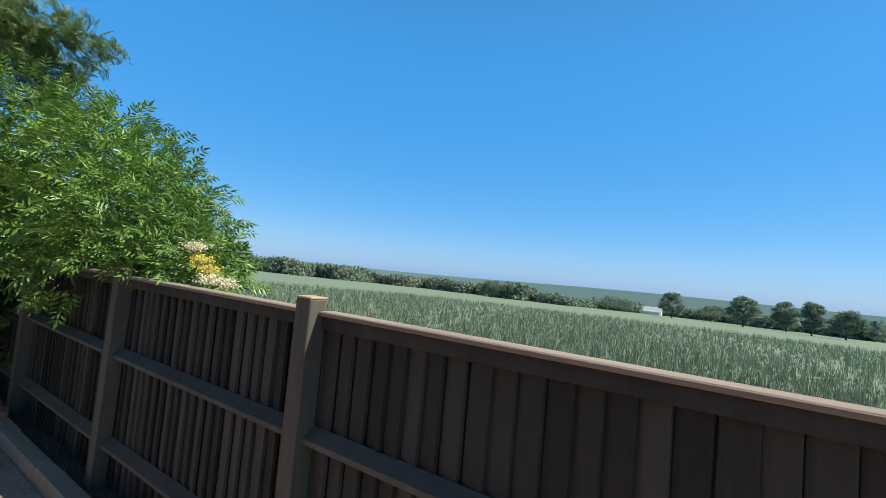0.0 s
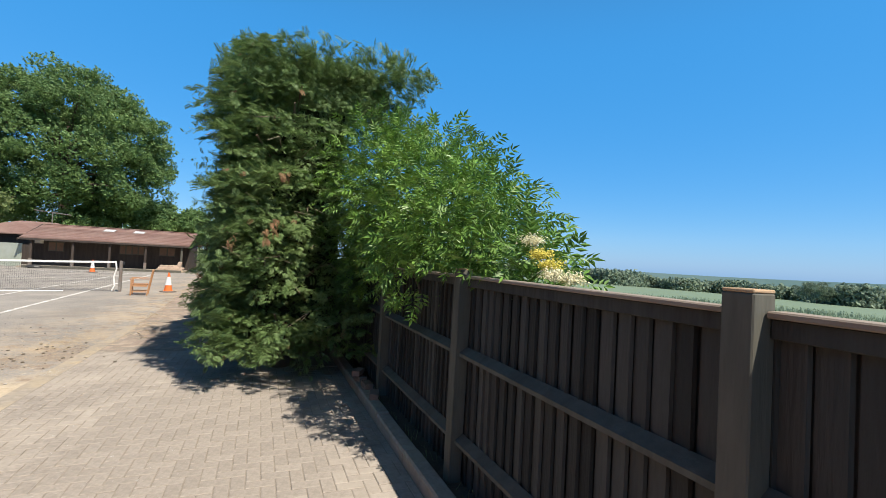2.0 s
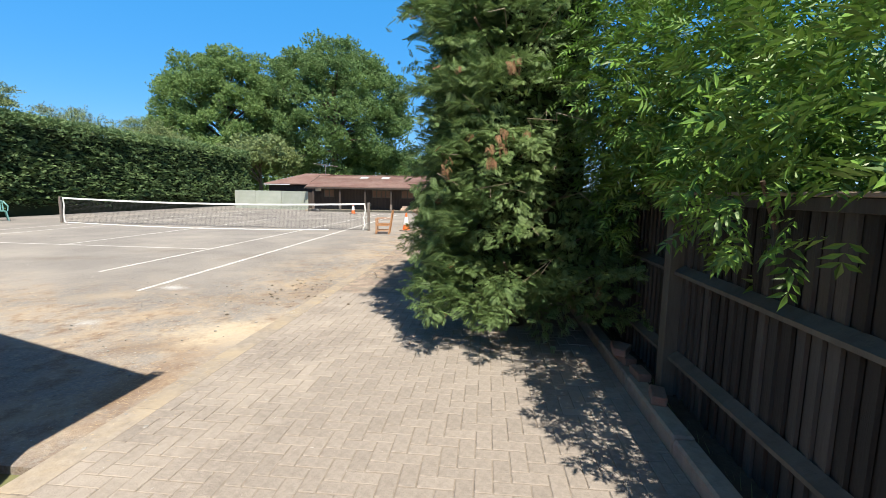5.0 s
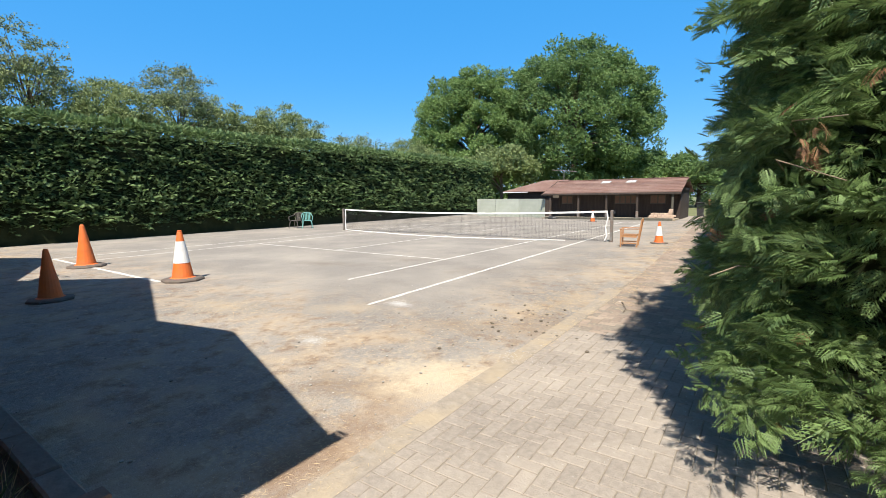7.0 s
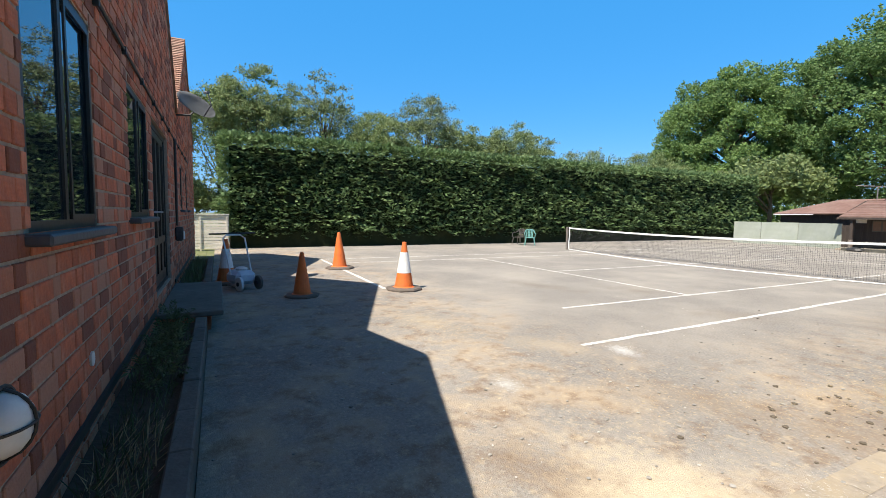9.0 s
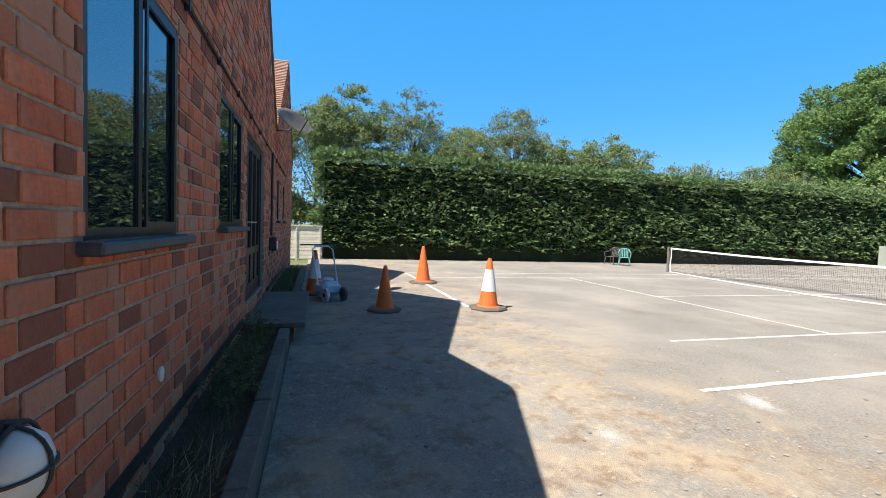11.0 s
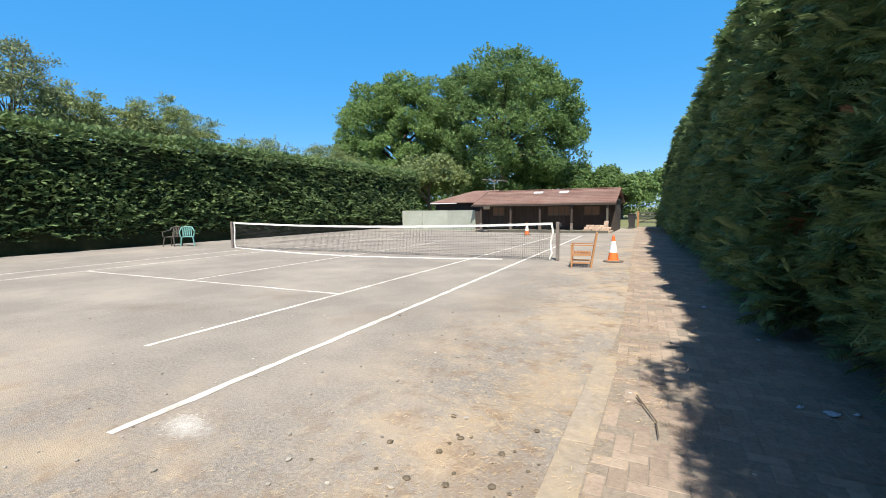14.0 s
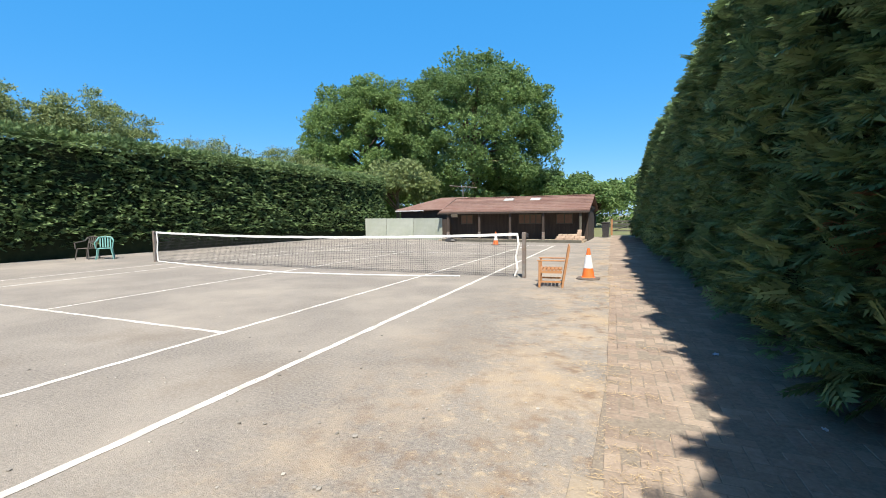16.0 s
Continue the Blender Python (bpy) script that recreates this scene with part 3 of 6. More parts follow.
def brick_rows():
    near, V, F = [], [], []
    base = [(0, 0), (1, 0), (1, 1), (0, 1)]
    r = random.Random(3)
    for k in range(1, 58):
        z = CO * k
        x = XW + (0.0 if k % 2 else 0.195)
        odd = k % 2
        while x < XE - 0.05:
            w = 0.26 if odd else 0.13
            odd = 1 - odd
            x0, x1 = x, min(x + w, XE)
            x += w
            if z + CO > min(wall_top(max(x0, XW)), wall_top(x1)):
                continue
            cut, zb, zt = False, z, z + CO
            for a, b, c, d in OPEN.values():
                if x1 > a and x0 < b and z + CO - 0.01 > c and z < d:
                    if x0 < a - 0.04:
                        x1 = a
                    elif x1 > b + 0.04:
                        x0 = b
                    elif z < d < z + CO - 0.022:
                        zb = d
                    elif z + 0.022 < c < z + CO:
                        zt = c
                    else:
                        cut = True
            if cut or x1 - x0 < 0.03:
                continue
            if x0 > -1.0 and 0.3 < z < 2.7 and len(near) < 300 and zt - zb > CO - 0.001 and round(x1 - x0, 4) in (0.26, 0.13):
                near.append((x0, z, round(x1 - x0, 4), r.uniform(-0.003, 0.003)))
                continue
            g = r.uniform(0.007, 0.011)
            yf = WY + r.uniform(-0.003, 0.003)
            i = len(V)
            jx, jz = r.uniform(-0.004, 0.004), r.uniform(-0.003, 0.003)
            for y, e in ((WY - 0.02, 0.0), (yf, 0.003)):
                for bx, bz in base:
                    V.append((x0 + g + e + bx * (x1 - x0 - 2 * g - 2 * e) + jx, y, zb + g + e + bz * (zt - zb - 2 * g - 2 * e) + jz))
            F += [(i + 4, i + 5, i + 6, i + 7), (i, i + 1, i + 5, i + 4), (i + 1, i + 2, i + 6, i + 5), (i + 2, i + 3, i + 7, i + 6), (i + 3, i, i + 4, i + 7)]
    return near, np.array(V), np.array(F)


def window(name, cols, label):
    x0, x1, z0, z1 = OPEN[name]
    w = thing(name, label, "window", kind="structure")
    y0, y1 = WY - 0.10, WY - 0.016
    bm = bmesh.new()
    f = 0.05
    box(bm, x0, x1, y0, y1, z0, z0 + f)
    box(bm, x0, x1, y0, y1, z1 - f, z1)
    box(bm, x0, x0 + f, y0, y1, z0 + f, z1 - f)
    box(bm, x1 - f, x1, y0, y1, z0 + f, z1 - f)
    for i in range(1, cols):
        xm = x0 + (x1 - x0) * i / cols
        box(bm, xm - f * 0.5, xm + f * 0.5, y0, y1, z0 + f, z1 - f)
    part("window_frame", bm, M_FRAME, w)
    for i in range(cols):
        a, b = x0 + (x1 - x0) * i / cols + 0.045, x0 + (x1 - x0) * (i + 1) / cols - 0.045
        if i == 0 and cols == 2:
            bm = bmesh.new()
            g = 0.03
            for q in ((a, b, z0 + f, z0 + f + g), (a, b, z1 - f - g, z1 - f), (a, a + g, z0 + f + g, z1 - f - g), (b - g, b, z0 + f + g, z1 - f - g)):
                box(bm, q[0], q[1], y1 + 0.001, y1 + 0.012, q[2], q[3])
            part("casement", bm, M_FRAME, w)
        part("pane", bbox(a - 0.02, b + 0.02, y1 - 0.022, y1 - 0.012, z0 + f - 0.01, z1 - f + 0.01), M_GLASS, w, "dark reflecting glass pane")
    part("window_sill", bbox(x0 - 0.08, x1 + 0.08, WY - 0.12, WY + 0.09, z0 - 0.055, z0 - 0.002, 0.01), M_SILL, w, "dark slate window sill")
    return w


window("window_1", 2, "dark timber casement window with reflecting panes")
window("window_2", 2, "dark timber casement window with slate sill")
window("window_3", 1, "narrow dark framed window in brick wall")
window("window_4", 1, "narrow dark framed window in brick wall")


def patio_door():
    x0, x1, z0, z1 = OPEN["door_1"]
    d = thing("door_1", "dark timber glazed double door with low panels", "door", kind="structure")
    y0, y1 = WY - 0.14, WY - 0.05
    bm = bmesh.new()
    box(bm, x0, x0 + 0.07, y0, y1, z0, z1)
    box(bm, x1 - 0.07, x1, y0, y1, z0, z1)
    box(bm, x0 + 0.07, x1 - 0.07, y0, y1, z1 - 0.07, z1)
    box(bm, x0 + 0.07, x1 - 0.07, y0, y1, z0, z0 + 0.05)
    part("door_frame", bm, M_FRAME, d)
    n = 4
    for i in range(n):
        a = x0 + 0.07 + (x1 - x0 - 0.14) * i / n
        b = x0 + 0.07 + (x1 - x0 - 0.14) * (i + 1) / n
        bm = bmesh.new()
        ya, yb = y0 + 0.02, y1 - 0.015
        box(bm, a + 0.003, a + 0.07, ya, yb, z0 + 0.05, z1 - 0.07)
        box(bm, b - 0.07, b - 0.003, ya, yb, z0 + 0.05, z1 - 0.07)
        box(bm, a + 0.07, b - 0.07, ya, yb, z1 - 0.16, z1 - 0.07)
        box(bm, a + 0.07, b - 0.07, ya, yb, z0 + 0.05, z0 + 0.20)
        box(bm, a + 0.07, b - 0.07, ya, yb, z0 + 0.62, z0 + 0.72)
        box(bm, a + 0.07, b - 0.07, ya + 0.02, yb - 0.02, z0 + 0.20, z0 + 0.62)
        leaf = part("door_leaf", bm, M_FRAME, d)
        part("pane", bbox(a + 0.06, b - 0.06, ya + 0.02, ya + 0.03, z0 + 0.72, z1 - 0.16), M_GLASS, leaf)
        if i in (1, 2):
            part("door_handle", tube([(b - 0.03, yb, 1.55), (b - 0.03, yb + 0.05, 1.55), (b - 0.14, yb + 0.05, 1.55)], 0.011), M_WHITEM, leaf, "pale metal lever handle")


patio_door()
gut = bmesh.new()
for i in range(8):
    a, b = math.pi + math.pi * i / 8, math.pi + math.pi * (i + 1) / 8
    for r0, r1 in ((0.058, 0.052),):
        vs = [bm_v for bm_v in [gut.verts.new((3.68 + r * math.cos(t), y, 2.78 + r * math.sin(t))) for y in (-11.4, -3.68) for t, r in ((a, r0), (b, r0), (b, r1), (a, r1))]]
        for f in ((0, 1, 5, 4), (2, 3, 7, 6), (0, 3, 2, 1), (4, 5, 6, 7), (1, 2, 6, 5), (3, 0, 4, 7)):
            gut.faces.new([vs[k] for k in f])
for i in range(8):
    a, b = math.pi + math.pi * i / 8, math.pi + math.pi * (i + 1) / 8
    gut.faces.new([gut.verts.new((3.68 + 0.058 * math.cos(t), -3.675, 2.80 + 0.058 * math.sin(t))) for t in (a, b)] + [gut.verts.new((3.68, -3.675, 2.80))])
part("gutter", gut, M_BLACK, house, "black half-round plastic gutter")
part("eaves_board", bbox(3.31, 3.49, -11.4, -3.79, 2.62, 2.80), M_FRAME, house)


# ---- raised bed and step along the wall ----
def bed(x0, x1, lab):
    b = thing("raised_bed", lab, "planting bed", kind="structure")
    part("soil", bbox(x0, x1, WY + 0.003, -3.37, -0.1, 0.17), M_SOIL, b)
    x = x0
    while x < x1 - 0.01:
        e = min(x + 0.6, x1)
        part("edging_block", bbox(x + 0.003, e - 0.003, -3.37, -3.24, -0.05, 0.235 + random.uniform(-0.006, 0.006), 0.012), M_OLDCONC, b)
        x = e
    part("damp_course", bbox(x0, x1, WY, WY + 0.02, 0.30, 0.36), M_BLACK, b)
    return b


bed(-1.9, 2.68, "raised bed with soil, weeds and concrete edging")
bed(-10.5, -4.75, "raised bed with soil, weeds and concrete edging")
end = thing("bed_end_block", "reddish brick block closing the raised bed", "block", pose(2.74, -3.30, -0.02))
for k in range(3):
    part("brick", bbox(-0.055, 0.055, -0.11, 0.11, 0.09 * k, 0.09 * k + 0.085, 0.006), M_DUSTBRICK, end)
step = thing("door_step", "grey concrete slab step in front of door", "step", kind="structure")
part("slab", bbox(-4.70, -1.95, WY + 0.005, -3.05, 0.22, 0.29, 0.012), M_OLDCONC, step)
part("support", bbox(-4.55, -2.15, WY + 0.01, -3.20, -0.05, 0.218), M_BRICKJ, step)


# ---- timber fence ----
FX = 7.10
fence = thing("fence", "weathered brown featheredge timber fence with posts", "fence", kind="structure")
POSTS = [-12.68, -10.52, -8.36, -6.20, -4.04, -1.88, 0.28, 2.44, 4.60]
post_me = to_mesh("post", bbox(-0.052, 0.052, -0.052, 0.052, -0.15, 1.64, 0.005), M_POST)
post_cut = to_mesh("post_top", bbox(-0.051, 0.051, -0.051, 0.051, 1.6405, 1.652, 0.003), M_ENDGRAIN)
board_me = None
for y in POSTS:
    p = new("post", post_me)
    p.matrix_basis = pose(FX - 0.02, y, 0.012 if y == -6.20 else 0, 0, 0.4 if y == -4.04 else 0, 0)
    p.parent = fence
    c = new("post_top", post_cut)
    c.parent = p
bd = bmesh.new()
vs = [bd.verts.new(q) for q in ((0, -0.049, 0), (0.018, -0.049, 0), (0.012, 0.049, 0), (0, 0.049, 0), (0, -0.049, 1.5), (0.018, -0.049, 1.5), (0.012, 0.049, 1.5), (0, 0.049, 1.5))]
for f in ((0, 1, 2, 3), (7, 6, 5, 4), (0, 4, 5, 1), (1, 5, 6, 2), (2, 6, 7, 3), (3, 7, 4, 0)):
    bd.faces.new([vs[i] for i in f])
board_me = to_mesh("board", bd, M_FENCE)
for a, b in zip(POSTS, POSTS[1:]):
    for z, w in ((0.385, 0.034), (1.03, 0.034)):
        bm = bmesh.new()
        vs = [bm.verts.new((x, y, q)) for y in (a + 0.05, b - 0.05) for x, q in ((FX + 0.03, z - w), (FX + 0.03, z + w), (FX - 0.035, z - w + 0.0), (FX - 0.035, z - w + 0.025))]
        for f in ((0, 1, 3, 2), (4, 6, 7, 5), (0, 2, 6, 4), (1, 5, 7, 3), (2, 3, 7, 6), (0, 4, 5, 1)):
            bm.faces.new([vs[i] for i in f])
        part("rail", bm, M_POST, fence)
    part("capping", bbox(FX - 0.020, FX + 0.075, a + 0.055, b - 0.055, 1.578, 1.60, 0.005), M_CAP, fence, "sun-bleached timber capping rail")
    # added sheet behind the boards: stops sun leaking through, keeps the gaps dark
    part("backing", bbox(FX + 0.066, FX + 0.076, a, b - 0.002, 0.06, 1.57), M_FENCE, fence)
    part("facing_strip", bbox(FX + 0.004, FX + 0.030, a + 0.055, b - 0.055, 1.515, 1.577, 0.004), M_FENCE, fence)
    y = a + 0.065
    while y < b + 0.02:
        o = new("board", board_me)
        o.matrix_basis = pose(FX + 0.036 + random.uniform(0, 0.004), y, 0.07 + random.uniform(-0.012, 0.004), random.uniform(-0.35, 0.35), 0, -12.0 + random.uniform(-3, 3))
        o.parent = fence
        y += 0.100 + random.uniform(-0.005, 0.005)
kerb = thing("kerb_edging", "concrete edging kerb along the fence foot", "kerb", kind="structure")
for i in range(16):
    y = -11.8 + i * 0.915
    part("kerb_block", bbox(6.84, 6.98, y + 0.004, y + 0.911, -0.1, 0.115 + random.uniform(-0.008, 0.008), 0.015), M_CONC, kerb)
tagged(part("fence_strip", bbox(6.98, 7.16, -12.6, 2.9, -0.1, 0.06), M_SOIL), "dark soil strip between kerb and fence", "soil", kind="structure")

# ---- stable block at the far end ----
def roof_pitch(bm, x0, x1, ya, za, yb, zb, n=9, t=0.05):
    """Courses of a pitched roof between the eave line and the ridge line."""
    for i in range(n):
        f0, f1 = i / n - 0.01, (i + 1) / n
        y0, z0, y1, z1 = ya + (yb - ya) * f0, za + (zb - za) * f0, ya + (yb - ya) * f1, za + (zb - za) * f1
        P = [(y0, z0 + t + 0.02), (y1, z1 + t), (y1, z1), (y0, z0)]
        A = [bm.verts.new((x0, *p)) for p in P]
        B = [bm.verts.new((x1, *p)) for p in P]
        bm.faces.new(A)
        bm.faces.new(B[::-1])
        for k in range(4):
            bm.faces.new((A[k], A[(k + 1) % 4], B[(k + 1) % 4], B[k]))
    return bm


def barn():
    b = thing("stable_block", "low dark timber stable block with red roof", "outbuilding", kind="structure")
    X0, X1, YF, YB = -7.55, 1.05, 28.4, 32.4
    bm = box(bmesh.new(), X0, X1, YF, YF + 0.15, 0, 1.95)
    box(bm, X0, X0 + 0.15, YF + 0.15, YB, 0, 1.9)
    box(bm, X1 - 0.15, X1, YF + 0.15, YB, 0, 1.9)
    box(bm, X0, X1, YB, YB + 0.15, 0, 1.9)
    part("wall", bm, M_DARKWOOD, b, "dark stained timber wall")
    n = 60
    for i in range(n):
        if i % 2 == 0:
            x = X0 + (X1 - X0) * i / n
            part("board", bbox(x, x + 0.12, YF - 0.018, YF - 0.002, 0.12, 1.9), M_DARKWOOD, b)
    part("roof", roof_pitch(roof_pitch(bmesh.new(), X0 - 0.15, X1 + 0.2, 27.1, 1.76, 30.2, 2.66), X0 - 0.15, X1 + 0.2, 33.3, 1.76, 30.2, 2.66), M_BARNROOF, b, "weathered red felt roof")
    part("ridge", bbox(X0 - 0.15, X1 + 0.2, 30.1, 30.3, 2.70, 2.76, 0.02), M_BARNROOF, b)
    part("fascia", bbox(X0 - 0.15, X1 + 0.2, 27.07, 27.11, 1.64, 1.77), M_DARKWOOD, b)
    part("gable", bbox(X1 + 0.02, X1 + 0.06, 28.4, 32.4, 1.9, 2.05), M_DARKWOOD, b)
    for x in (-7.2, -5.15, -3.25, -1.3, 0.75):
        vp = part("veranda_post", bbox(x - 0.06, x + 0.06, 27.2, 27.32, 0.05, 1.76, 0.01), M_DARKWOOD if x != 0.75 else M_POST, b)
        # each post is pale grey over its lowest half metre
        part("post_base", bbox(x - 0.075, x + 0.075, 27.185, 27.335, 0.05, 0.55, 0.01), M_STEEL, vp, "pale grey lower part of veranda post")
    for x0, x1 in ((-6.75, -5.95), (-3.0, -1.6), (-0.75, 0.2)):
        w = part("window", bbox(x0, x1, YF - 0.05, YF - 0.003, 1.0, 1.6), M_POST, b, "brown timber window with blinds drawn")
        k = max(2, int((x1 - x0) / 0.35))
        for i in range(k):
            a = x0 + (x1 - x0) * i / k
            part("pane", bbox(a + 0.04, a + (x1 - x0) / k - 0.04, YF - 0.056, YF - 0.0502, 1.05, 1.55), M_BLIND, w)
    for x in (-3.9, -2.2):
        s = part("rooflight", bbox(-0.35, 0.35, -0.28, 0.28, 0.0, 0.07, 0.02), M_STEEL, b, "grey framed rooflight")
        s.matrix_basis = pose(x, 29.5, 2.47, 17.2, 0, 0)
        part("rooflight_pane", bbox(-0.29, 0.29, -0.22, 0.22, 0.071, 0.08), M_SKYL, s)
    part("vent", bbox(-7.45, -7.0, 28.36, 28.382, 1.45, 1.75), M_WHITEF, b, "pale louvred vent")
    part("platform", bbox(X0, 1.0, 26.5, YF - 0.02, -0.05, 0.10, 0.02), M_CONC, b)
    part("kerb_rail", bbox(X0 + 0.3, 0.9, 26.35, 26.49, -0.05, 0.15, 0.02), M_POST, b)
    a = part("aerial", tube([(-7.3, 30.2, 2.6), (-7.3, 30.2, 3.5)], 0.03), M_STEEL, b, "grey metal television aerial")
    part("boom", tube([(-8.3, 30.2, 3.62), (-6.3, 30.2, 3.42)], 0.028), M_STEEL, a)
    for i in range(7):
        x = -8.2 + i * 0.28
        part("rod", tube([(x, 29.95, 3.61 - 0.028 * i), (x, 30.45, 3.61 - 0.028 * i)], 0.012), M_BLACKS, a)
    # lower side wing
    c = thing("side_wing", "low dark timber wing with red roof", "outbuilding", kind="structure")
    part("wall", bbox(-12.2, -7.7, 30.4, 34, 0, 2.0), M_DARKWOOD, c)
    bm = bmesh.new()
    P = [(-12.4, 30.0, 1.95), (-7.75, 30.0, 1.95), (-7.75, 32.6, 2.85), (-9.9, 32.6, 2.85), (-12.4, 34.5, 1.95), (-7.75, 34.5, 1.95)]
    for dz in (0.0, 0.07):
        for p in P:
            bm.verts.new((p[0], p[1], p[2] + dz))
    bm.verts.ensure_lookup_table()
    for f in ((0, 1, 2, 3), (0, 3, 4), (3, 2, 5, 4), (1, 5, 2)):
        bm.faces.new([bm.verts[i + 6] for i in f])
        bm.faces.new([bm.verts[i] for i in f][::-1])
    for i, j in ((0, 1), (1, 5), (5, 4), (4, 0)):
        bm.faces.new((bm.verts[i], bm.verts[j], bm.verts[j + 6], bm.verts[i + 6]))
    part("roof", bm, M_BARNROOF, c, "hipped red roof")
    part("verge_board", tube([(-7.78, 27.0, 1.66), (-7.78, 30.2, 2.68)], 0.06, 4), M_DARKWOOD, c)
    part("white_gutter", bbox(-12.4, -10.2, 29.9, 29.98, 1.90, 1.96), M_WHITEM, c)


barn()


def sheet_fence():
    s = thing("sheet_fence", "grey-green painted board screen fence", "fence", kind="structure")
    for i, (x0, x1, y0, y1) in enumerate(((-14.05, -12.35, 28.5, 28.5), (-12.33, -10.25, 28.5, 28.5), (-10.23, -7.75, 28.5, 27.6))):
        ln = math.hypot(x1 - x0, y1 - y0)
        p = part("panel", bbox(0, ln, -0.02, 0.02, -0.02, 1.42 - 0.01 * i, 0.006), M_SHEET, s)
        p.matrix_basis = pose(x0, y0, 0, 0, 0, math.degrees(math.atan2(y1 - y0, x1 - x0)))
        part("panel_post", bbox(x0 - 0.04, x0 + 0.04, y0 + 0.03, y0 + 0.11, 0, 1.35), M_POST, s)


sheet_fence()


def pale_fence():
    f = thing("pale_fence", "low pale painted slatted fence panel", "fence", kind="structure")
    X = -16.5
    for i in range(12):
        z = 0.03 + i * 0.118
        part("slat", bbox(X - 0.03, X + 0.004 * (i % 2), -4.9, -2.68, z, z + 0.105, 0.004), M_WHITEF, f)
    for y in (-4.8, -3.75, -2.76):
        part("batten", bbox(X + 0.006, X + 0.045, y - 0.03, y + 0.03, -0.05, 1.45), M_WHITEF, f)
    part("cap_rail", bbox(X - 0.05, X + 0.06, -4.92, -2.66, 1.452, 1.49), M_WHITEF, f)


pale_fence()


def gate():
    g = thing("field_gate", "brown timber five-bar gate at yard end", "gate", kind="structure")
    for x in (1.9, 4.1):
        part("gate_post", bbox(x - 0.07, x + 0.07, 37.93, 38.07, -0.05, 1.15, 0.01), M_TEAK, g)
    for z in (0.3, 0.55, 0.8, 1.02):
        part("bar", bbox(1.97, 4.03, 37.97, 38.03, z - 0.05, z + 0.05), M_POST, g)
    part("brace", tube([(2.0, 37.95, 0.3), (4.0, 37.95, 1.0)], 0.035, 4), M_POST, g)


gate()

# ---- hedges and trees ----
FROND_N = frond(6, 0.5, 0.030, 0.2, True)
FROND_F = frond(5, 0.5, 0.07)
FROND_M = frond(6, 0.5, 0.05)
TUFT = clump(5, 0.58, 2)
TUFT_S = clump(5, 0.42, 5)


def hedge_cloud(xf, facing, y0, y1, zb, zt, depth, per_m2, seed, lean=0.0, bulge=0.25, ends=(True, True), taper=0.0):
    """Points and outward directions over the face, top and ends of a clipped hedge."""
    P, O = [], []
    H, Ln = zt - zb, y1 - y0
    r = np.random.default_rng(seed)
    n = int(H * Ln * per_m2)
    y, z = r.uniform(y0, y1, n), zb + H * r.uniform(0, 1, n) ** 0.95
    top = zt + wobble(y, y * 0.3, seed + 1, 0.16, 1.3)
    z = np.minimum(z, top)
    x = xf + facing * (bulge * wobble(y, z, seed, 1.0, 1.2) - lean * (z - zb) / H - 0.35 * np.clip((z - zt + 0.5) / 0.5, 0, 1) ** 2 - 0.3 * np.clip((0.5 - (z - zb)) / 0.5, 0, 1)) - facing * r.uniform(0, 0.22, n)
    hole = wobble(y, z, seed + 9, 1.0, 3.4) < -0.22
    x = x - facing * np.where(hole, r.uniform(0.15, 0.4, n), 0)
    P.append(np.stack([x, y, z], 1))
    O.append(np.tile([facing * 1.0, 0, 0.25], (n, 1)))
    n = int(depth * Ln * per_m2 * 0.6)
    y, q = r.uniform(y0, y1, n), r.uniform(0.15, 1, n)
    top = zt + wobble(y, q * 2, seed + 1, 0.16, 1.3)
    P.append(np.stack([xf - facing * (lean + 0.2 + q * (depth - lean)), y, top - 0.25 * (q > 0.9) + r.uniform(-0.12, 0.1, n)], 1))
    O.append(np.tile([facing * 0.3, 0, 1.0], (n, 1)))
    for s, ye, use in ((-1, y0, ends[0]), (1, y1, ends[1])):
        if use:
            n = int(depth * H * per_m2)
            q, z = r.uniform(0, 1, n), zb + H * r.uniform(0, 1, n)
            inset = lean * (z - zb) / H
            yy = ye - s * (taper * ((z - zb) / H) ** 1.5) + s * bulge * 1.2 * wobble(q * depth, z, seed + 4, 1.0, 1.4) - s * 0.45 * np.abs(2 * q - 1) ** 3 - s * r.uniform(0, 0.25, n) - s * np.where(wobble(q * depth, z, seed + 9, 1.0, 3.2) < -0.2, r.uniform(0.2, 0.5, n), 0)
            P.append(np.stack([xf - facing * (inset + q * (depth - inset)), yy, z], 1))
            O.append(np.tile([-0.1, s * 1.0, 0.2], (n, 1)))
    return np.concatenate(P), np.concatenate(O)


def shade_core_block(x0, x1, y0, y1, z0, z1, inset_top, facing):
    """An uneven solid filler inside a hedge, its dark colour standing for inner shade."""
    bm = bmesh.new()
    ny, nz = max(2, int((y1 - y0) / 0.8)), 7
    xi, xo = (x1, x0) if facing > 0 else (x0, x1)
    cols = []
    for i in range(ny + 1):
        y = y0 + (y1 - y0) * i / ny
        ring = []
        for k in range(nz + 1):
            z = z0 + (z1 - z0) * k / nz
            ring.append(bm.verts.new((xi - facing * (inset_top * k / nz + random.uniform(0, 0.12)), y, z)))
        for k in range(nz, -1, -1):
            z = z0 + (z1 - z0) * k / nz
            ring.append(bm.verts.new((xo, y, z)))
        cols.append(ring)
    for a, b in zip(cols, cols[1:]):
        m = len(a)
        for k in range(m):
            bm.faces.new((a[k], a[(k + 1) % m], b[(k + 1) % m], b[k]))
    bm.faces.new(cols[0][::-1])
    bm.faces.new(cols[-1])
    return bm


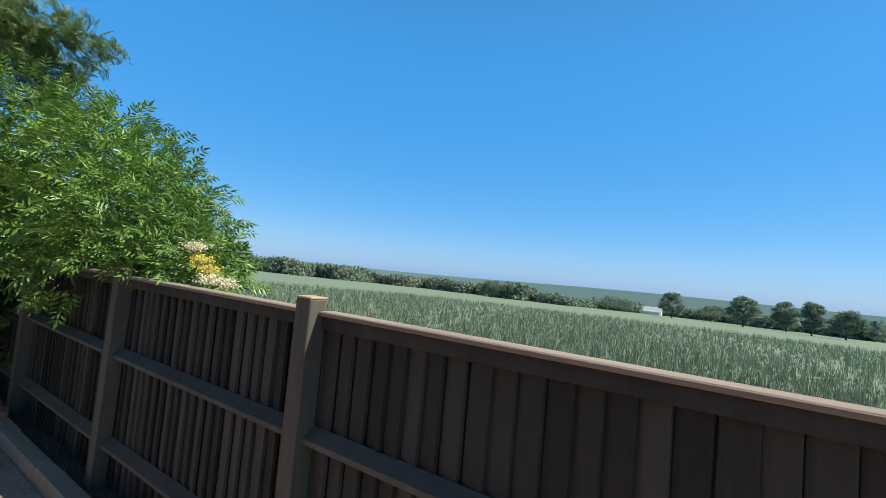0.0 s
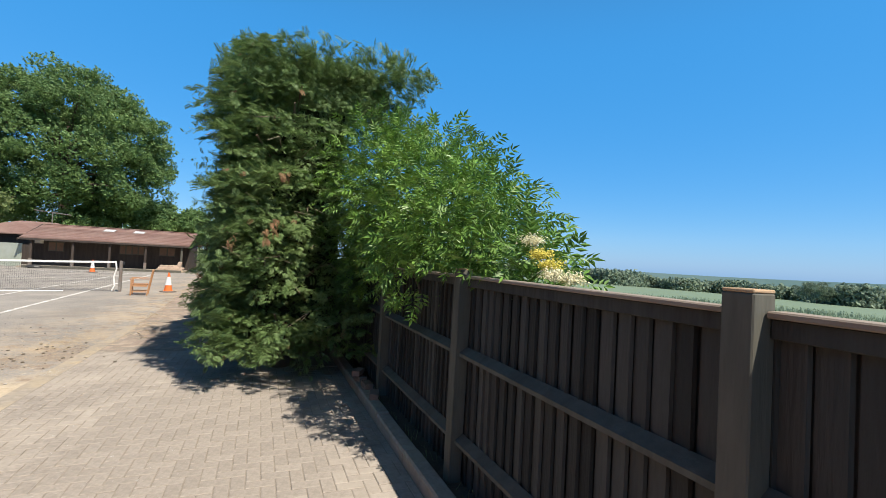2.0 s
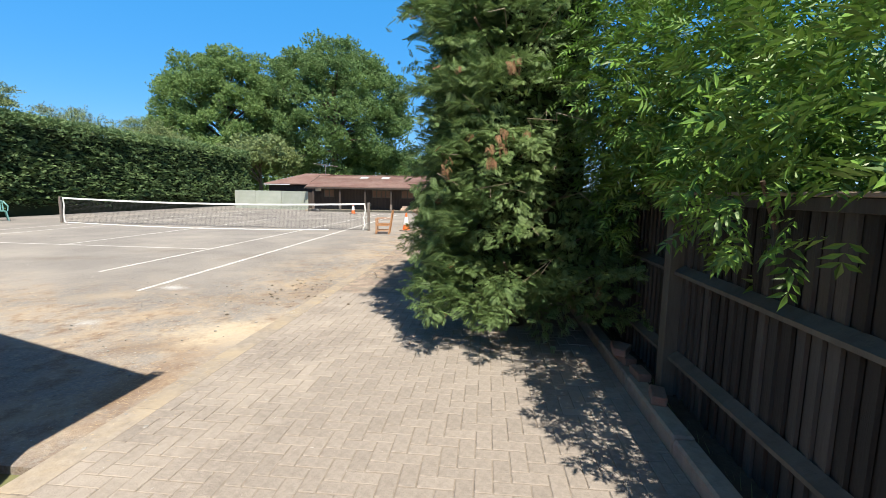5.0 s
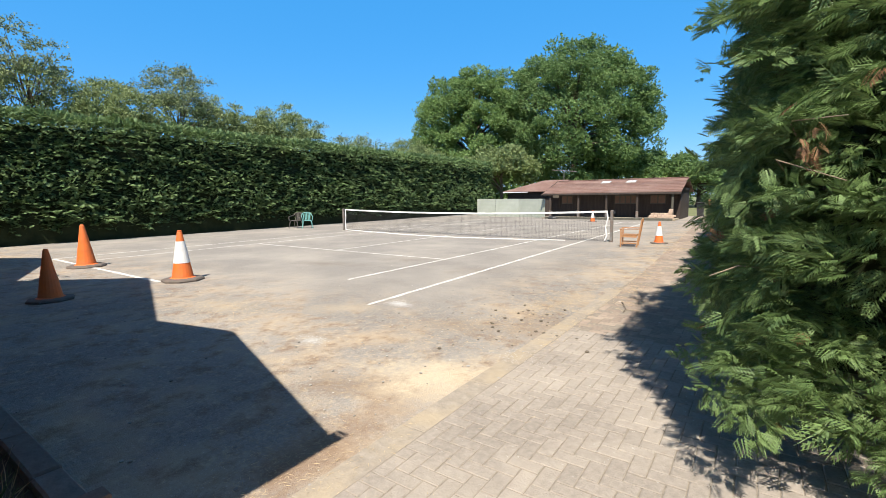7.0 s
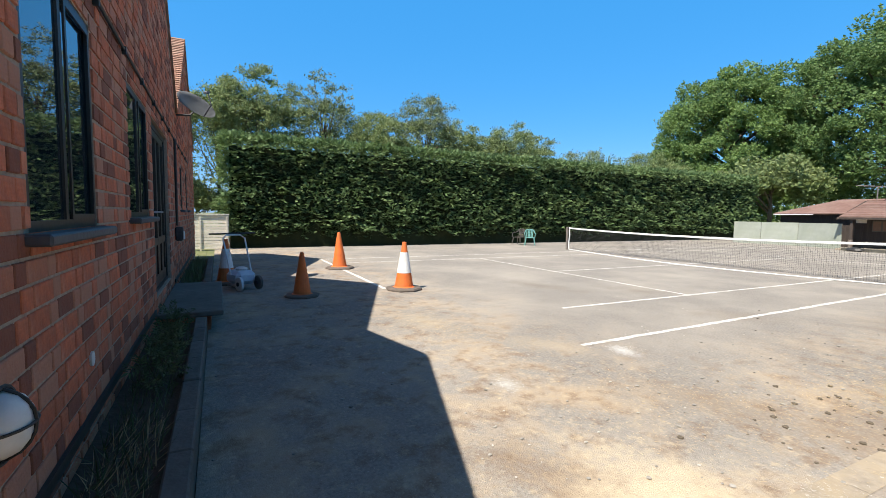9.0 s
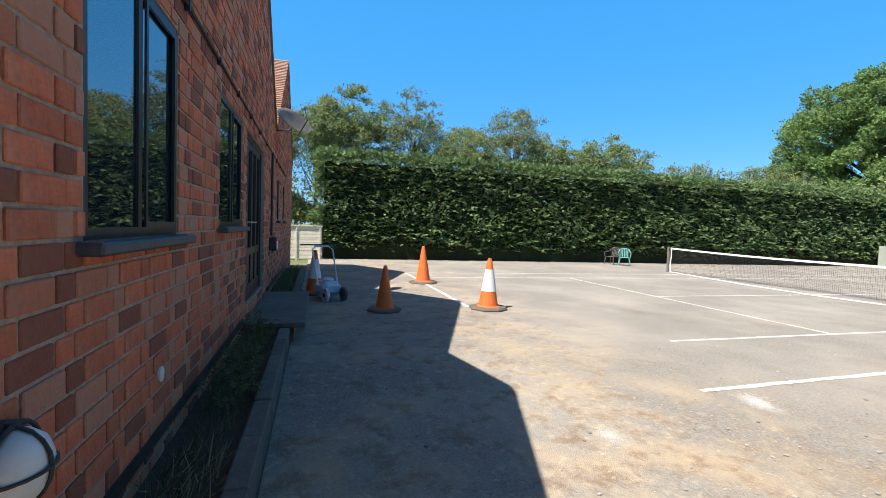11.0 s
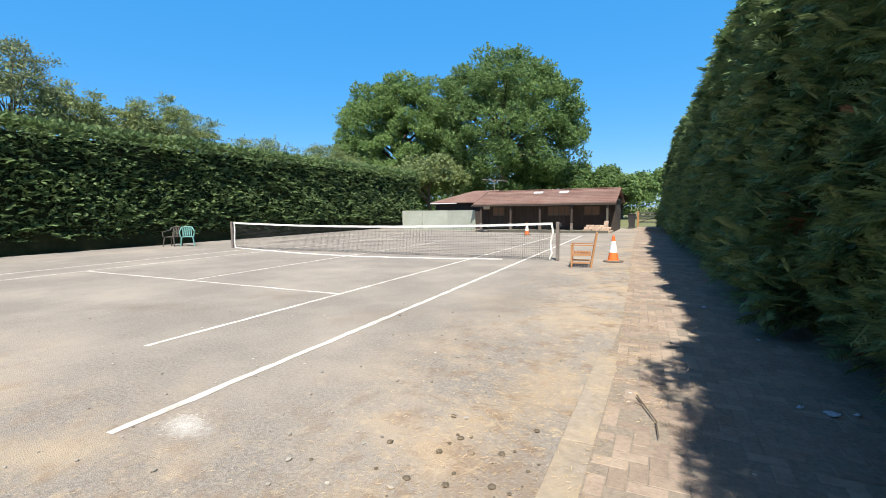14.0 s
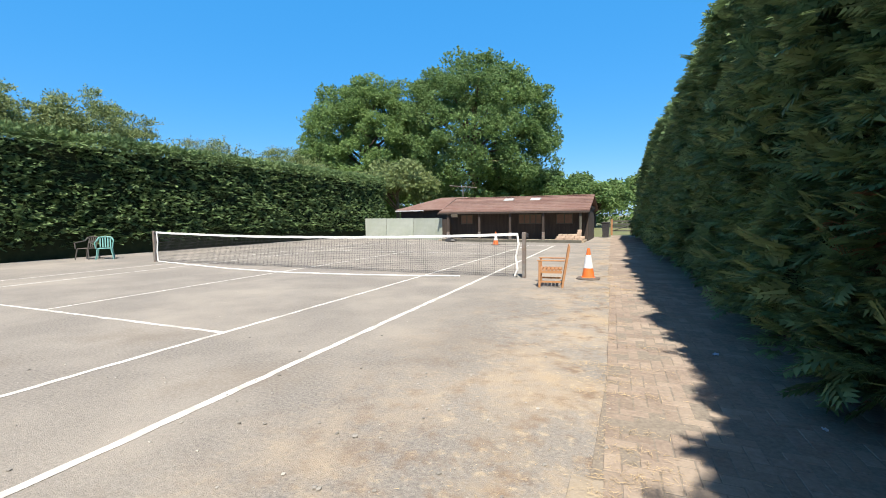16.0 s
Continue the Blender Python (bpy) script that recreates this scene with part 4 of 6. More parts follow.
def boughs(P, O, count, sprays, length, spread, seed, droop=0.35, lift=0.1, toss=0.2):
    """Flat drooping fans of sprays: places and directions of the single sprays, from points on a hedge's face."""
    r = np.random.default_rng(seed)
    k = r.choice(len(P), count, replace=False)
    tip = P[k]
    d = O[k] + r.normal(0, 0.35, (count, 3))
    d[:, 2] = O[k][:, 2] + lift + r.normal(0, toss, count)
    d /= np.linalg.norm(d, axis=1, keepdims=True)
    side = np.cross(d, [0, 0, 1.0])
    side /= np.linalg.norm(side, axis=1, keepdims=True) + 1e-9
    ln = length * r.uniform(0.65, 1.3, count)
    u = r.uniform(0.05, 1.0, (count, sprays))
    v = r.uniform(-1, 1, (count, sprays)) * (1.15 - u) * spread
    sag = droop * (u ** 2) * ln[:, None] + 0.25 * np.abs(v)
    pos = tip[:, None] + d[:, None] * ((u - 0.62) * ln[:, None])[..., None] + side[:, None] * v[..., None]
    pos[..., 2] -= sag - 0.3 * droop * ln[:, None]
    way = d[:, None] * 1.0 + side[:, None] * (np.sign(v) * r.uniform(0.15, 0.8, v.shape))[..., None]
    way[..., 2] -= 0.55 * u * droop * 2
    return pos.reshape(-1, 3), way.reshape(-1, 3)


def drift(y):
    """How far the conifer row and its path bear off the court's long axis."""
    return -0.043 * np.maximum(y - 3.0, 0.0)


# long clipped hedge on the far side of the court
hl = thing("hedge", "tall clipped dark green evergreen hedge", "hedge")
P, O = hedge_cloud(-16.85, 1, -3.0, 36.5, 0.42, 4.86, 1.8, 120, 11, lean=0.15, bulge=0.34)
scatter("foliage", FROND_F, P, O, RNG.uniform(0.14, 0.30, len(P)), M_CONIF, hl, jitter=0.55)
P, O = hedge_cloud(-16.80, 1, -3.0, 36.5, 0.50, 4.92, 1.8, 60, 12, lean=0.15, bulge=0.36)
P, O = boughs(P, O, 3000, 14, 0.46, 0.26, 13)
scatter("sprays", FROND_F, P, O, RNG.uniform(0.13, 0.27, len(P)), M_CONIF, hl, jitter=0.18, sway=0.25)
y = RNG.uniform(-3.0, 36.5, 2600)
P = np.stack([-17.1 - RNG.uniform(0, 1, 2600) ** 2 * 1.2, y, 4.80 + wobble(y, y * 0.4, 17, 0.14, 1.6) + RNG.uniform(-0.1, 0.16, 2600)], 1)
scatter("top_growth", FROND_F, P, np.tile([0.25, 0, 0.9], (2600, 1)), RNG.uniform(0.14, 0.30, 2600), M_CONIF, hl, jitter=0.5)
# filler down to the ground, its dark colour doing for the shade below
part("depth", shade_core_block(-18.5, -17.05, -2.6, 36.2, -0.04, 4.45, 0.15, 1), M_SHADE_CORE, hl)
for i in range(33):
    y = -2.6 + i * 1.2
    part("stem", tube([(-17.5 + random.uniform(-0.1, 0.1), y, -0.05), (-17.5, y + 0.05, 0.6)], 0.07, 6), M_BARK, hl)

# conifer row beside the paved path
hr = thing("conifer_hedge", "tall dark unclipped conifer hedge beside path", "hedge")
P, O = hedge_cloud(4.82, -1, 5.0, 34.0, 0.25, 5.75, 2.3, 140, 21, lean=0.75, bulge=0.36, ends=(True, True))
P[:, 0] += drift(P[:, 1])
scatter("foliage", FROND_F, P, O, RNG.uniform(0.22, 0.45, len(P)), M_CONIF, hr, jitter=0.6)
P, O = boughs(P, O, 900, 12, 0.6, 0.3, 22)
scatter("sprays", FROND_F, P, O, RNG.uniform(0.16, 0.34, len(P)), M_CONIF, hr, jitter=0.2, sway=0.25)
P, O = hedge_cloud(4.95, -1, 0.9, 5.6, 0.25, 4.95, 2.3, 260, 23, lean=0.4, bulge=0.36, ends=(False, True))
P[:, 0] += drift(P[:, 1])
scatter("foliage", FROND_M, P, O, RNG.uniform(0.16, 0.32, len(P)), M_CONIF, hr, jitter=0.6)
k = RNG.choice(len(P), 60)
bt = scatter("bare_twigs", FROND_M, P[k], O[k], RNG.uniform(0.12, 0.25, 60), M_BROWNF, hr, "pale dead twigs", jitter=0.6)
tagged(bt, kind="stuff")
for cy, cz in ((4.4, 2.15), (5.0, 1.45), (5.3, 1.25), (4.0, 3.3)):
    k = np.nonzero((np.abs(P[:, 1] - cy) < 0.3) & (np.abs(P[:, 2] - cz) < 0.18) & (O[:, 0] < -0.5))[0][:40]
    tagged(scatter("dead_patch", FROND_M, P[k] + O[k] * 0.1, O[k], RNG.uniform(0.12, 0.22, len(k)), M_BROWNF, hr, "brown dead foliage", jitter=0.6, hang=0.3), kind="stuff")
P, O = boughs(P, O, 330, 26, 0.55, 0.28, 24)
scatter("sprays", FROND_M, P, O, RNG.uniform(0.12, 0.25, len(P)), M_CONIF, hr, jitter=0.2, sway=0.25)
# dark fillers whose colour stands for the shade between the sprays
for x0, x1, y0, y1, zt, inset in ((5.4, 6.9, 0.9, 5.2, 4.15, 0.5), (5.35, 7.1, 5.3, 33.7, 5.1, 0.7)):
    bm = shade_core_block(x0, x1, y0, y1, 0.3, zt, inset, -1)
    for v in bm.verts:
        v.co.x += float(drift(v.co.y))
    part("depth", bm, M_SHADE_CORE, hr)
for i in range(26):
    y = 1.2 + i * 1.28
    x = 6.1 + float(drift(y))
    part("stem", tube([(x, y, -0.08), (x, y + 0.05, 1.0)], 0.09, 6), M_BARK, hr)

# front conifer, seen close
cf = thing("conifer", "large bushy conifer with drooping sprays and browned tips", "tree")
P, O = hedge_cloud(4.94, -1, -1.30, 1.3, 0.40, 4.45, 2.6, 300, 31, lean=0.15, bulge=0.28, ends=(True, False), taper=0.7)
scatter("crown", FROND_N, P - O * 0.12, O, RNG.uniform(0.10, 0.22, len(P)), M_CONIFN, cf, jitter=0.6, hang=0.1)
n = 900
face = np.stack([RNG.uniform(4.95, 7.25, n), np.zeros(n), RNG.uniform(0.5, 4.3, n)], 1)
face[:, 1] = -1.42 + 0.7 * ((face[:, 2] - 0.4) / 4.05) ** 1.5 + 0.9 * np.clip((5.25 - face[:, 0]) / 0.6, 0, 1) ** 2 + 0.16 * wobble(face[:, 0], face[:, 2], 35, 1.0, 1.8)
P, O = np.concatenate([P, face]), np.concatenate([O, np.tile([-0.05, -1.0, 0.15], (n, 1))])
P, O = boughs(P, O, 620, 46, 0.52, 0.26, 32, droop=0.42, lift=0.05, toss=0.4)
scatter("sprays", FROND_N, P, O, RNG.uniform(0.065, 0.145, len(P)), M_CONIFN, cf, "flat drooping green sprays", jitter=0.32, sway=0.5)
k = RNG.choice(len(P), 80)
scatter("browned_foliage", FROND_N, P[k] + O[k] * 0.05, O[k], RNG.uniform(0.07, 0.14, 80), M_BROWNF, cf, "dry orange-brown sprays", jitter=0.4, hang=0.5)
for x, y, z in ((5.78, -1.62, 2.02), (5.68, -1.62, 1.88), (5.33, -1.50, 1.82), (5.85, -1.45, 2.65)):
    q = np.array([x, y, z]) + RNG.normal(0, 1, (12, 3)) * [0.025, 0.02, 0.045]
    tagged(scatter("dead_spray", FROND_N, q, np.tile([0.1, -0.4, -0.9], (12, 1)), RNG.uniform(0.06, 0.11, 12), M_BROWNF, cf, "curled dry brown spray", jitter=0.3), kind="stuff")
for i in range(22):
    x, z = random.uniform(4.9, 6.8), random.uniform(0.7, 3.6)
    part("bare_twig", tube([(x, -0.9, z), (x + random.uniform(-0.1, 0.1), -1.25, z + 0.05), (x + random.uniform(-0.25, 0.25), -1.55, z + random.uniform(-0.1, 0.12))], 0.005, 5, r1=0.002), M_TWIG, cf, "thin pale bare twig")
# dark filler: shade inside the crown, given as colour
part("depth", shade_core_block(5.45, 6.7, -0.35, 1.0, 0.5, 3.8, 0.4, -1), M_SHADE_CORE, cf)
part("trunk", tube([(6.0, 0.0, -0.08), (6.05, 0.05, 1.5), (6.1, 0.1, 4.2)], 0.16, 10, r1=0.04), M_BARK, cf)
for i in range(14):
    z = 0.6 + i * 0.23
    a = random.uniform(2.2, 5.6)
    part("limb", tube([(6.0, 0, z), (6.0 + 0.6 * math.cos(a), 0.6 * math.sin(a), z + 0.1), (6.0 + 1.0 * math.cos(a), 1.0 * math.sin(a), z + 0.3)], 0.035, 6, r1=0.012), M_BARK, cf)
for i in range(7):
    x, y, z = random.uniform(5.0, 6.0), random.uniform(-0.4, 0.8), 4.15
    zz = np.linspace(0, 1.0, 45)
    q = np.stack([x + RNG.normal(0, 0.10, 45), y + RNG.normal(0, 0.10, 45), z + zz * random.uniform(0.4, 0.8)], 1)
    scatter("leader", FROND_N, q, np.tile([0, 0, 1.0], (45, 1)), RNG.uniform(0.14, 0.26, 45), M_CONIFN, cf, jitter=0.5)


def lobes_tree(name, label, centre, radii, n_lobes, lobe_r, n_leaf, leaf, material, trunk_r, seed, template=TUFT, base=0.0, limbs=9, fill=0.75, cut=0.0, low=-0.35):
    """A broad-leaved tree: trunk, limbs and a crown of leaf tufts over many uneven lobes."""
    r = np.random.default_rng(seed)
    t = thing(name, label, "tree")
    c, R = np.array(centre), np.array(radii)
    L = []
    for _ in range(n_lobes):
        d = r.normal(0, 1, 3)
        d /= np.linalg.norm(d)
        d[2] = d[2] if d[2] > low else -d[2] * 0.4
        L.append((c + d * R * r.uniform(0.55, 0.92), lobe_r * r.uniform(0.6, 1.25)))
    w = np.array([q[1] ** 2 for q in L])
    idx = r.choice(len(L), n_leaf, p=w / w.sum())
    cc, rr = np.array([L[i][0] for i in idx]), np.array([L[i][1] for i in idx])
    d = r.normal(0, 1, (n_leaf, 3))
    d /= np.linalg.norm(d, axis=1, keepdims=True)
    d[:, 2] = np.where(d[:, 2] < -0.3, -d[:, 2] * 0.6, d[:, 2])
    p = cc + d * (rr * r.uniform(fill, 1.05, n_leaf))[:, None] * [1, 1, 0.8]
    if cut:
        p = p[p[:, 2] > cut]
    d = d[:len(p)]
    scatter("crown", template, p, d, leaf * r.uniform(0.7, 1.3, len(p)), material, t, jitter=0.6)
    z0 = base
    part("trunk", tube([(c[0], c[1], z0 - 0.1), (c[0] + 0.1, c[1], z0 + (c[2] - z0) * 0.4), (c[0], c[1] + 0.1, c[2])], trunk_r, 10, r1=trunk_r * 0.5), M_BARK, t)
    for i in range(limbs):
        e = L[i % len(L)][0]
        s = np.array([c[0], c[1], z0 + (c[2] - z0) * r.uniform(0.45, 0.95)])
        m = (s + e) / 2 + [0, 0, 0.1 * R[2]]
        part("limb", tube([s, m, e], trunk_r * 0.35, 6, r1=trunk_r * 0.08), M_BARK, t)
    return t


def domed_oak(label, centre, radii, n_lobes, lobe_r, per_lobe, leaf, material, trunk_r, seed, gaps=0.0):
    """An oak: trunk, spreading limbs and a domed crown of leafy boughs set evenly over it, dense outside."""
    r = np.random.default_rng(seed)
    t = thing("oak_tree", label, "tree")
    c, R = np.array(centre), np.array(radii)
    L = []
    for i in range(n_lobes):
        z = 1 - 1.9 * (i + 0.5) / n_lobes
        a = i * 2.39996 + r.normal(0, 0.25)
        h = math.sqrt(max(0.0, 1 - z * z))
        d = np.array([h * math.cos(a), h * math.sin(a), z + r.normal(0, 0.05)])
        if r.uniform() < gaps:
            continue
        L.append((c + d * R * (r.uniform(0.84, 1.0) if i % 4 else r.uniform(0.5, 0.8)), lobe_r * r.uniform(0.7, 1.3), d))
    cc, rr = np.array([q[0] for q in L]), np.array([q[1] for q in L])
    idx = np.repeat(np.arange(len(L)), per_lobe)
    d = r.normal(0, 1, (len(idx), 3))
    d /= np.linalg.norm(d, axis=1, keepdims=True)
    p = cc[idx] + d * (rr[idx] * r.uniform(0.35, 1.05, len(idx)) ** 0.6)[:, None] * [1, 1, 0.62]
    p[:, 2] += wobble(p[:, 0], p[:, 1], seed, 0.35, 0.9)
    scatter("crown", OAK_TUFT, p, d, leaf * r.uniform(0.6, 1.35, len(p)), material, t, jitter=0.6)
    part("trunk", tube([(c[0], c[1], -0.15), (c[0] + 0.2, c[1], c[2] * 0.4), (c[0], c[1] + 0.2, c[2] + R[2] * 0.5)], trunk_r, 10, r1=trunk_r * 0.3), M_BARK, t)
    for i in range(0, len(L), 9):
        e = L[i][0]
        b = np.array([c[0], c[1], max(3.0, c[2] + (e[2] - c[2]) * 0.4 - 2.0)])
        part("limb", tube([b, (b + e) / 2 + [0, 0, 0.5], e], trunk_r * 0.32, 6, r1=0.05), M_BARK, t)
    return t


OAK_TUFT = clump(4, 0.55, 2)
domed_oak("broad mature oak in full green leaf", (-15.2, 55, 11.2), (9.8, 8.0, 9.3), 300, 1.6, 200, 0.31, M_OAK, 0.7, 41, 0.06)
domed_oak("rounded lighter green oak beside a taller one", (-28.4, 51, 9.6), (8.0, 7.0, 9.0), 240, 1.5, 200, 0.31, M_OAKL, 0.6, 46)
lobes_tree("oak_tree", "rounded tree in green leaf behind the stable", (-7.0, 60, 3.9), (10, 5, 3.3), 70, 1.3, 9000, 0.45, M_OAK, 0.4, 42, base=-0.05)
lobes_tree("tree", "small rounded green tree beyond the gate", (5, 78, 4.2), (6, 4, 3.6), 40, 1.4, 4200, 0.5, M_OAK, 0.3, 43, base=-0.05)
lobes_tree("tree", "dark green tree beyond the gate", (-1.5, 64, 3.1), (5, 4, 2.6), 40, 1.1, 3600, 0.45, M_OAK, 0.3, 44, base=-0.05)
lobes_tree("tree", "green scrubby tree beside the long hedge end", (-19.5, 43, 4.2), (4.5, 4, 3.6), 24, 1.5, 2600, 0.5, M_SCRUB, 0.25, 45, base=-0.05)
for i, (x, y, h, rx, m, nl, lab) in enumerate(((-22.5, -3.0, 8.0, 2.6, M_SCRUB, 2600, "loose green tree behind the hedge"), (-22.0, -0.9, 8.6, 2.0, M_SCRUB, 2400, "loose green tree behind the hedge"),
                                          (-22.5, 2.6, 9.2, 1.8, M_DULL, 900, "thin half-bare tree behind the hedge"), (-22.0, 5.3, 7.2, 2.4, M_SCRUB, 2400, "yellow-green scrub tree behind the hedge"),
                                          (-22.5, 9.0, 8.8, 2.2, M_DULL, 1500, "thin dull-leaved tree behind the hedge"), (-22.5, 11.5, 7.2, 2.0, M_SCRUB, 1800, "yellow-green scrub tree behind the hedge"),
                                          (-22.0, 15.6, 7.5, 2.6, M_SCRUB, 2600, "rounded pale green tree behind the hedge"), (-22.5, 22.8, 6.4, 2.2, M_DULL, 1000, "thin half-bare tree behind the hedge"),
                                          (-22.0, 29.5, 6.6, 2.6, M_SCRUB, 1900, "pale green scrub tree behind the hedge"), (-23.0, -7.5, 7.0, 3.0, M_SCRUB, 2600, "green scrub tree behind the pale fence"))):
    lobes_tree("tree", lab, (x, y, h * 0.73), (rx * 1.15, rx * 1.25, h * 0.38), 110, rx * 0.24, int(nl * 2.6), 0.135, m, 0.10, 60 + i, template=TUFT_S, base=-0.05, limbs=26, fill=0.2)
lobes_tree("bush", "light green bush behind the pale fence", (-22.5, -4.2, 1.6), (1.8, 2.4, 1.9), 20, 0.75, 2600, 0.22, M_SCRUB, 0.06, 81, template=TUFT_S, base=-0.05, limbs=6, fill=0.5)

P = []
for y in np.arange(-7, 35, 0.16):
    top = (7.1 if y < 10 else max(5.9, 7.1 - 0.13 * (y - 10))) + 0.4 * math.sin(y * 0.9) + 0.3 * math.sin(y * 2.3 + 1)
    for _ in range(44):
        P.append((-20.6 + random.uniform(-1.2, 0.6), y + random.uniform(-0.2, 0.2), random.uniform(2.8, top) + random.uniform(-0.2, 0.35)))
P = np.array(P)
tagged(scatter("scrub_belt", TUFT_S, P, RNG.normal(0, 1, P.shape), RNG.uniform(0.11, 0.22, len(P)), M_SCRUB), "loose yellow-green scrub rising behind the hedge", "scrub", kind="stuff")

# elder leaning over the fence
def elder_leaf():
    V, F = [], []
    def leaflet(b, t, w):
        b, t = np.array(b, float), np.array(t, float)
        d = t - b
        s = np.cross(d, [0, 0, 1.0])
        s = s / np.linalg.norm(s) * w
        i = len(V)
        V.extend([b, b + d * 0.45 + s + [0, 0, 0.03], t + [0, 0, -0.05], b + d * 0.45 - s + [0, 0, 0.03]])
        F.extend([[i, i + 1, i + 2], [i, i + 2, i + 3]])
    for f in (0.25, 0.5, 0.72):
        for s in (-1, 1):
            leaflet((0, f, -0.1 * f), (s * 0.42, f + 0.24, -0.1 * f - 0.06), 0.075)
    leaflet((0, 0.72, -0.08), (0, 1.25, -0.2), 0.085)
    return np.array(V), np.array(F)


def elder():
    t = thing("elder_bush", "bright green elder bush leaning over the fence", "bush")
    lobes = [((7.45, -2.55, 2.2), 0.92), ((7.5, -1.6, 2.4), 1.0), ((7.4, -3.5, 1.85), 0.75), ((7.4, -4.05, 1.62), 0.48), ((7.42, -4.5, 1.58), 0.36), ((7.35, -2.0, 1.9), 0.62), ((7.0, -3.0, 1.65), 0.40), ((7.9, -1.5, 2.0), 0.9), ((7.8, -3.0, 1.5), 0.7), ((7.2, -0.8, 2.75), 1.0), ((7.2, -1.2, 1.6), 0.5), ((7.35, -0.4, 1.5), 0.8)]
    w = np.array([q[1] ** 2 for q in lobes])
    idx = RNG.choice(len(lobes), 8600, p=w / w.sum())
    d = RNG.normal(0, 1, (8600, 3))
    d /= np.linalg.norm(d, axis=1, keepdims=True)
    p = np.array([lobes[i][0] for i in idx]) + d * np.array([lobes[i][1] for i in idx])[:, None] * RNG.uniform(0.6, 1.05, 8600)[:, None]
    k = (p[:, 2] > 0.8) & ~((p[:, 0] > 6.95) & (p[:, 0] < 7.25) & (p[:, 2] < 1.62))
    p, d = p[k], d[k]
    scatter("leaves", elder_leaf(), p, d + [0, 0, 0.15], RNG.uniform(0.10, 0.195, len(p)), M_ELDER, t, jitter=0.45, hang=0.2)
    for i, (c, rr) in enumerate(lobes):
        c = Vector(c)
        part("stem", tube([(7.75, -2.4 + 0.1 * i - 0.4, -0.2), (7.75 + (c.x - 7.75) * 0.4, (c.y - 2.4) / 2, c.z * 0.55), c], 0.035, 6, r1=0.012), M_BARK, t)
    for c, m in (((7.24, -4.72, 1.86), M_FLOWER), ((7.26, -4.80, 1.77), M_YELLOW), ((7.26, -4.90, 1.71), M_YELLOW), ((7.22, -5.00, 1.65), M_FLOWER), ((7.30, -5.06, 1.63), M_FLOWER)):
        q = np.array(c) + RNG.normal(0, 1, (260, 3)) * [0.032, 0.036, 0.016]
        tagged(scatter("flower_head", clump(3, 0.5, 9), q, np.tile([0, 0, 1.0], (260, 1)), RNG.uniform(0.012, 0.022, 260), m, t, "flat cream flower head" if m is M_FLOWER else "yellowing flower head"), kind="stuff")
        part("flower_stalk", tube([(7.40, c[1] + 0.42, c[2] - 0.12), (7.34, c[1] + 0.2, c[2] - 0.04), c], 0.008, 5, r1=0.004), M_ELDER, t)
    return t


elder()

# ---- the crop field and the far tree line ----
def crop():
    n = 52000
    u = RNG.uniform(0, 1, n)
    dist = 0.6 + 76 * u ** 2.0
    a = RNG.uniform(-1.05, 1.35, n)
    x, y = 7.3 + dist * np.cos(a) * 0.98, -6.5 + dist * np.sin(a)
    k = (x > 7.9) & (y < 40)
    x, y = x[k], y[k]
    tram = np.abs(((y - x * 0.35 + 4) % 22) - 2.0)
    keep = ~((tram < 0.25) | (np.abs(tram - 1.6) < 0.25))
    x, y = x[keep], y[keep]
    z = np.array([ground_z(q, 0) for q in x])
    p = np.stack([x, y, z], 1)
    V = np.array([[-0.06, 0, 0], [0.05, 0, 0], [-0.02, 1.0, 0.12], [0.1, 0, 0.12], [0.16, 0.0, 0.10], [0.22, 0.85, -0.12], [-0.18, 0, -0.1], [-0.12, 0, -0.12], [-0.28, 0.9, 0.1], [-0.03, 0.8, 0.0], [0.06, 0.82, 0.02], [0.03, 1.12, 0.1]])
    F = np.array([[0, 1, 2], [3, 4, 5], [6, 7, 8], [9, 10, 11]])
    ob = scatter("wheat_crop", (V, F), p, np.tile([0, 0, 1.0], (len(p), 1)), RNG.uniform(0.30, 0.44, len(p)) * (1 + np.clip(np.hypot(x - 7, y + 6) / 180, 0, 1)), M_WHEAT, jitter=0.12)
    tagged(ob, "green unripe wheat crop beyond the fence", "crop", kind="stuff")


crop()


def far_wood():
    """Hedgerows and woods along the far side of the field."""
    P = []
    for a in np.arange(-14, 72, 0.12):
        d = 275 + 40 * math.sin(a * 0.21) + 15 * math.sin(a * 0.9)
        h = (6.6 if a > 23 else 3.8 if a > 9 else 5.0) + 0.9 * math.sin(a * 1.3) + 0.8 * math.sin(a * 0.55 + 1) + 0.5 * math.sin(a * 4.1) + random.uniform(-0.5, 0.6)
        x, y = 7 + d * math.cos(radians(a)), -7 + d * math.sin(radians(a))
        z = ground_z(x, y)
        for _ in range(20):
            P.append((x + random.uniform(-4, 4), y + random.uniform(-4, 4), z + random.uniform(0.2, max(h, 1.5))))
    P = np.array(P)
    # leaves carry the haze of distance in their colour
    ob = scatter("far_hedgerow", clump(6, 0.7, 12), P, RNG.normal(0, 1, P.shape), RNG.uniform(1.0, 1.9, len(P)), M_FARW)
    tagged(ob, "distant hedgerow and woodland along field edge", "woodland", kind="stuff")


far_wood()
# added glowing strip that hides the sky's dark rim under the horizon
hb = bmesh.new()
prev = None
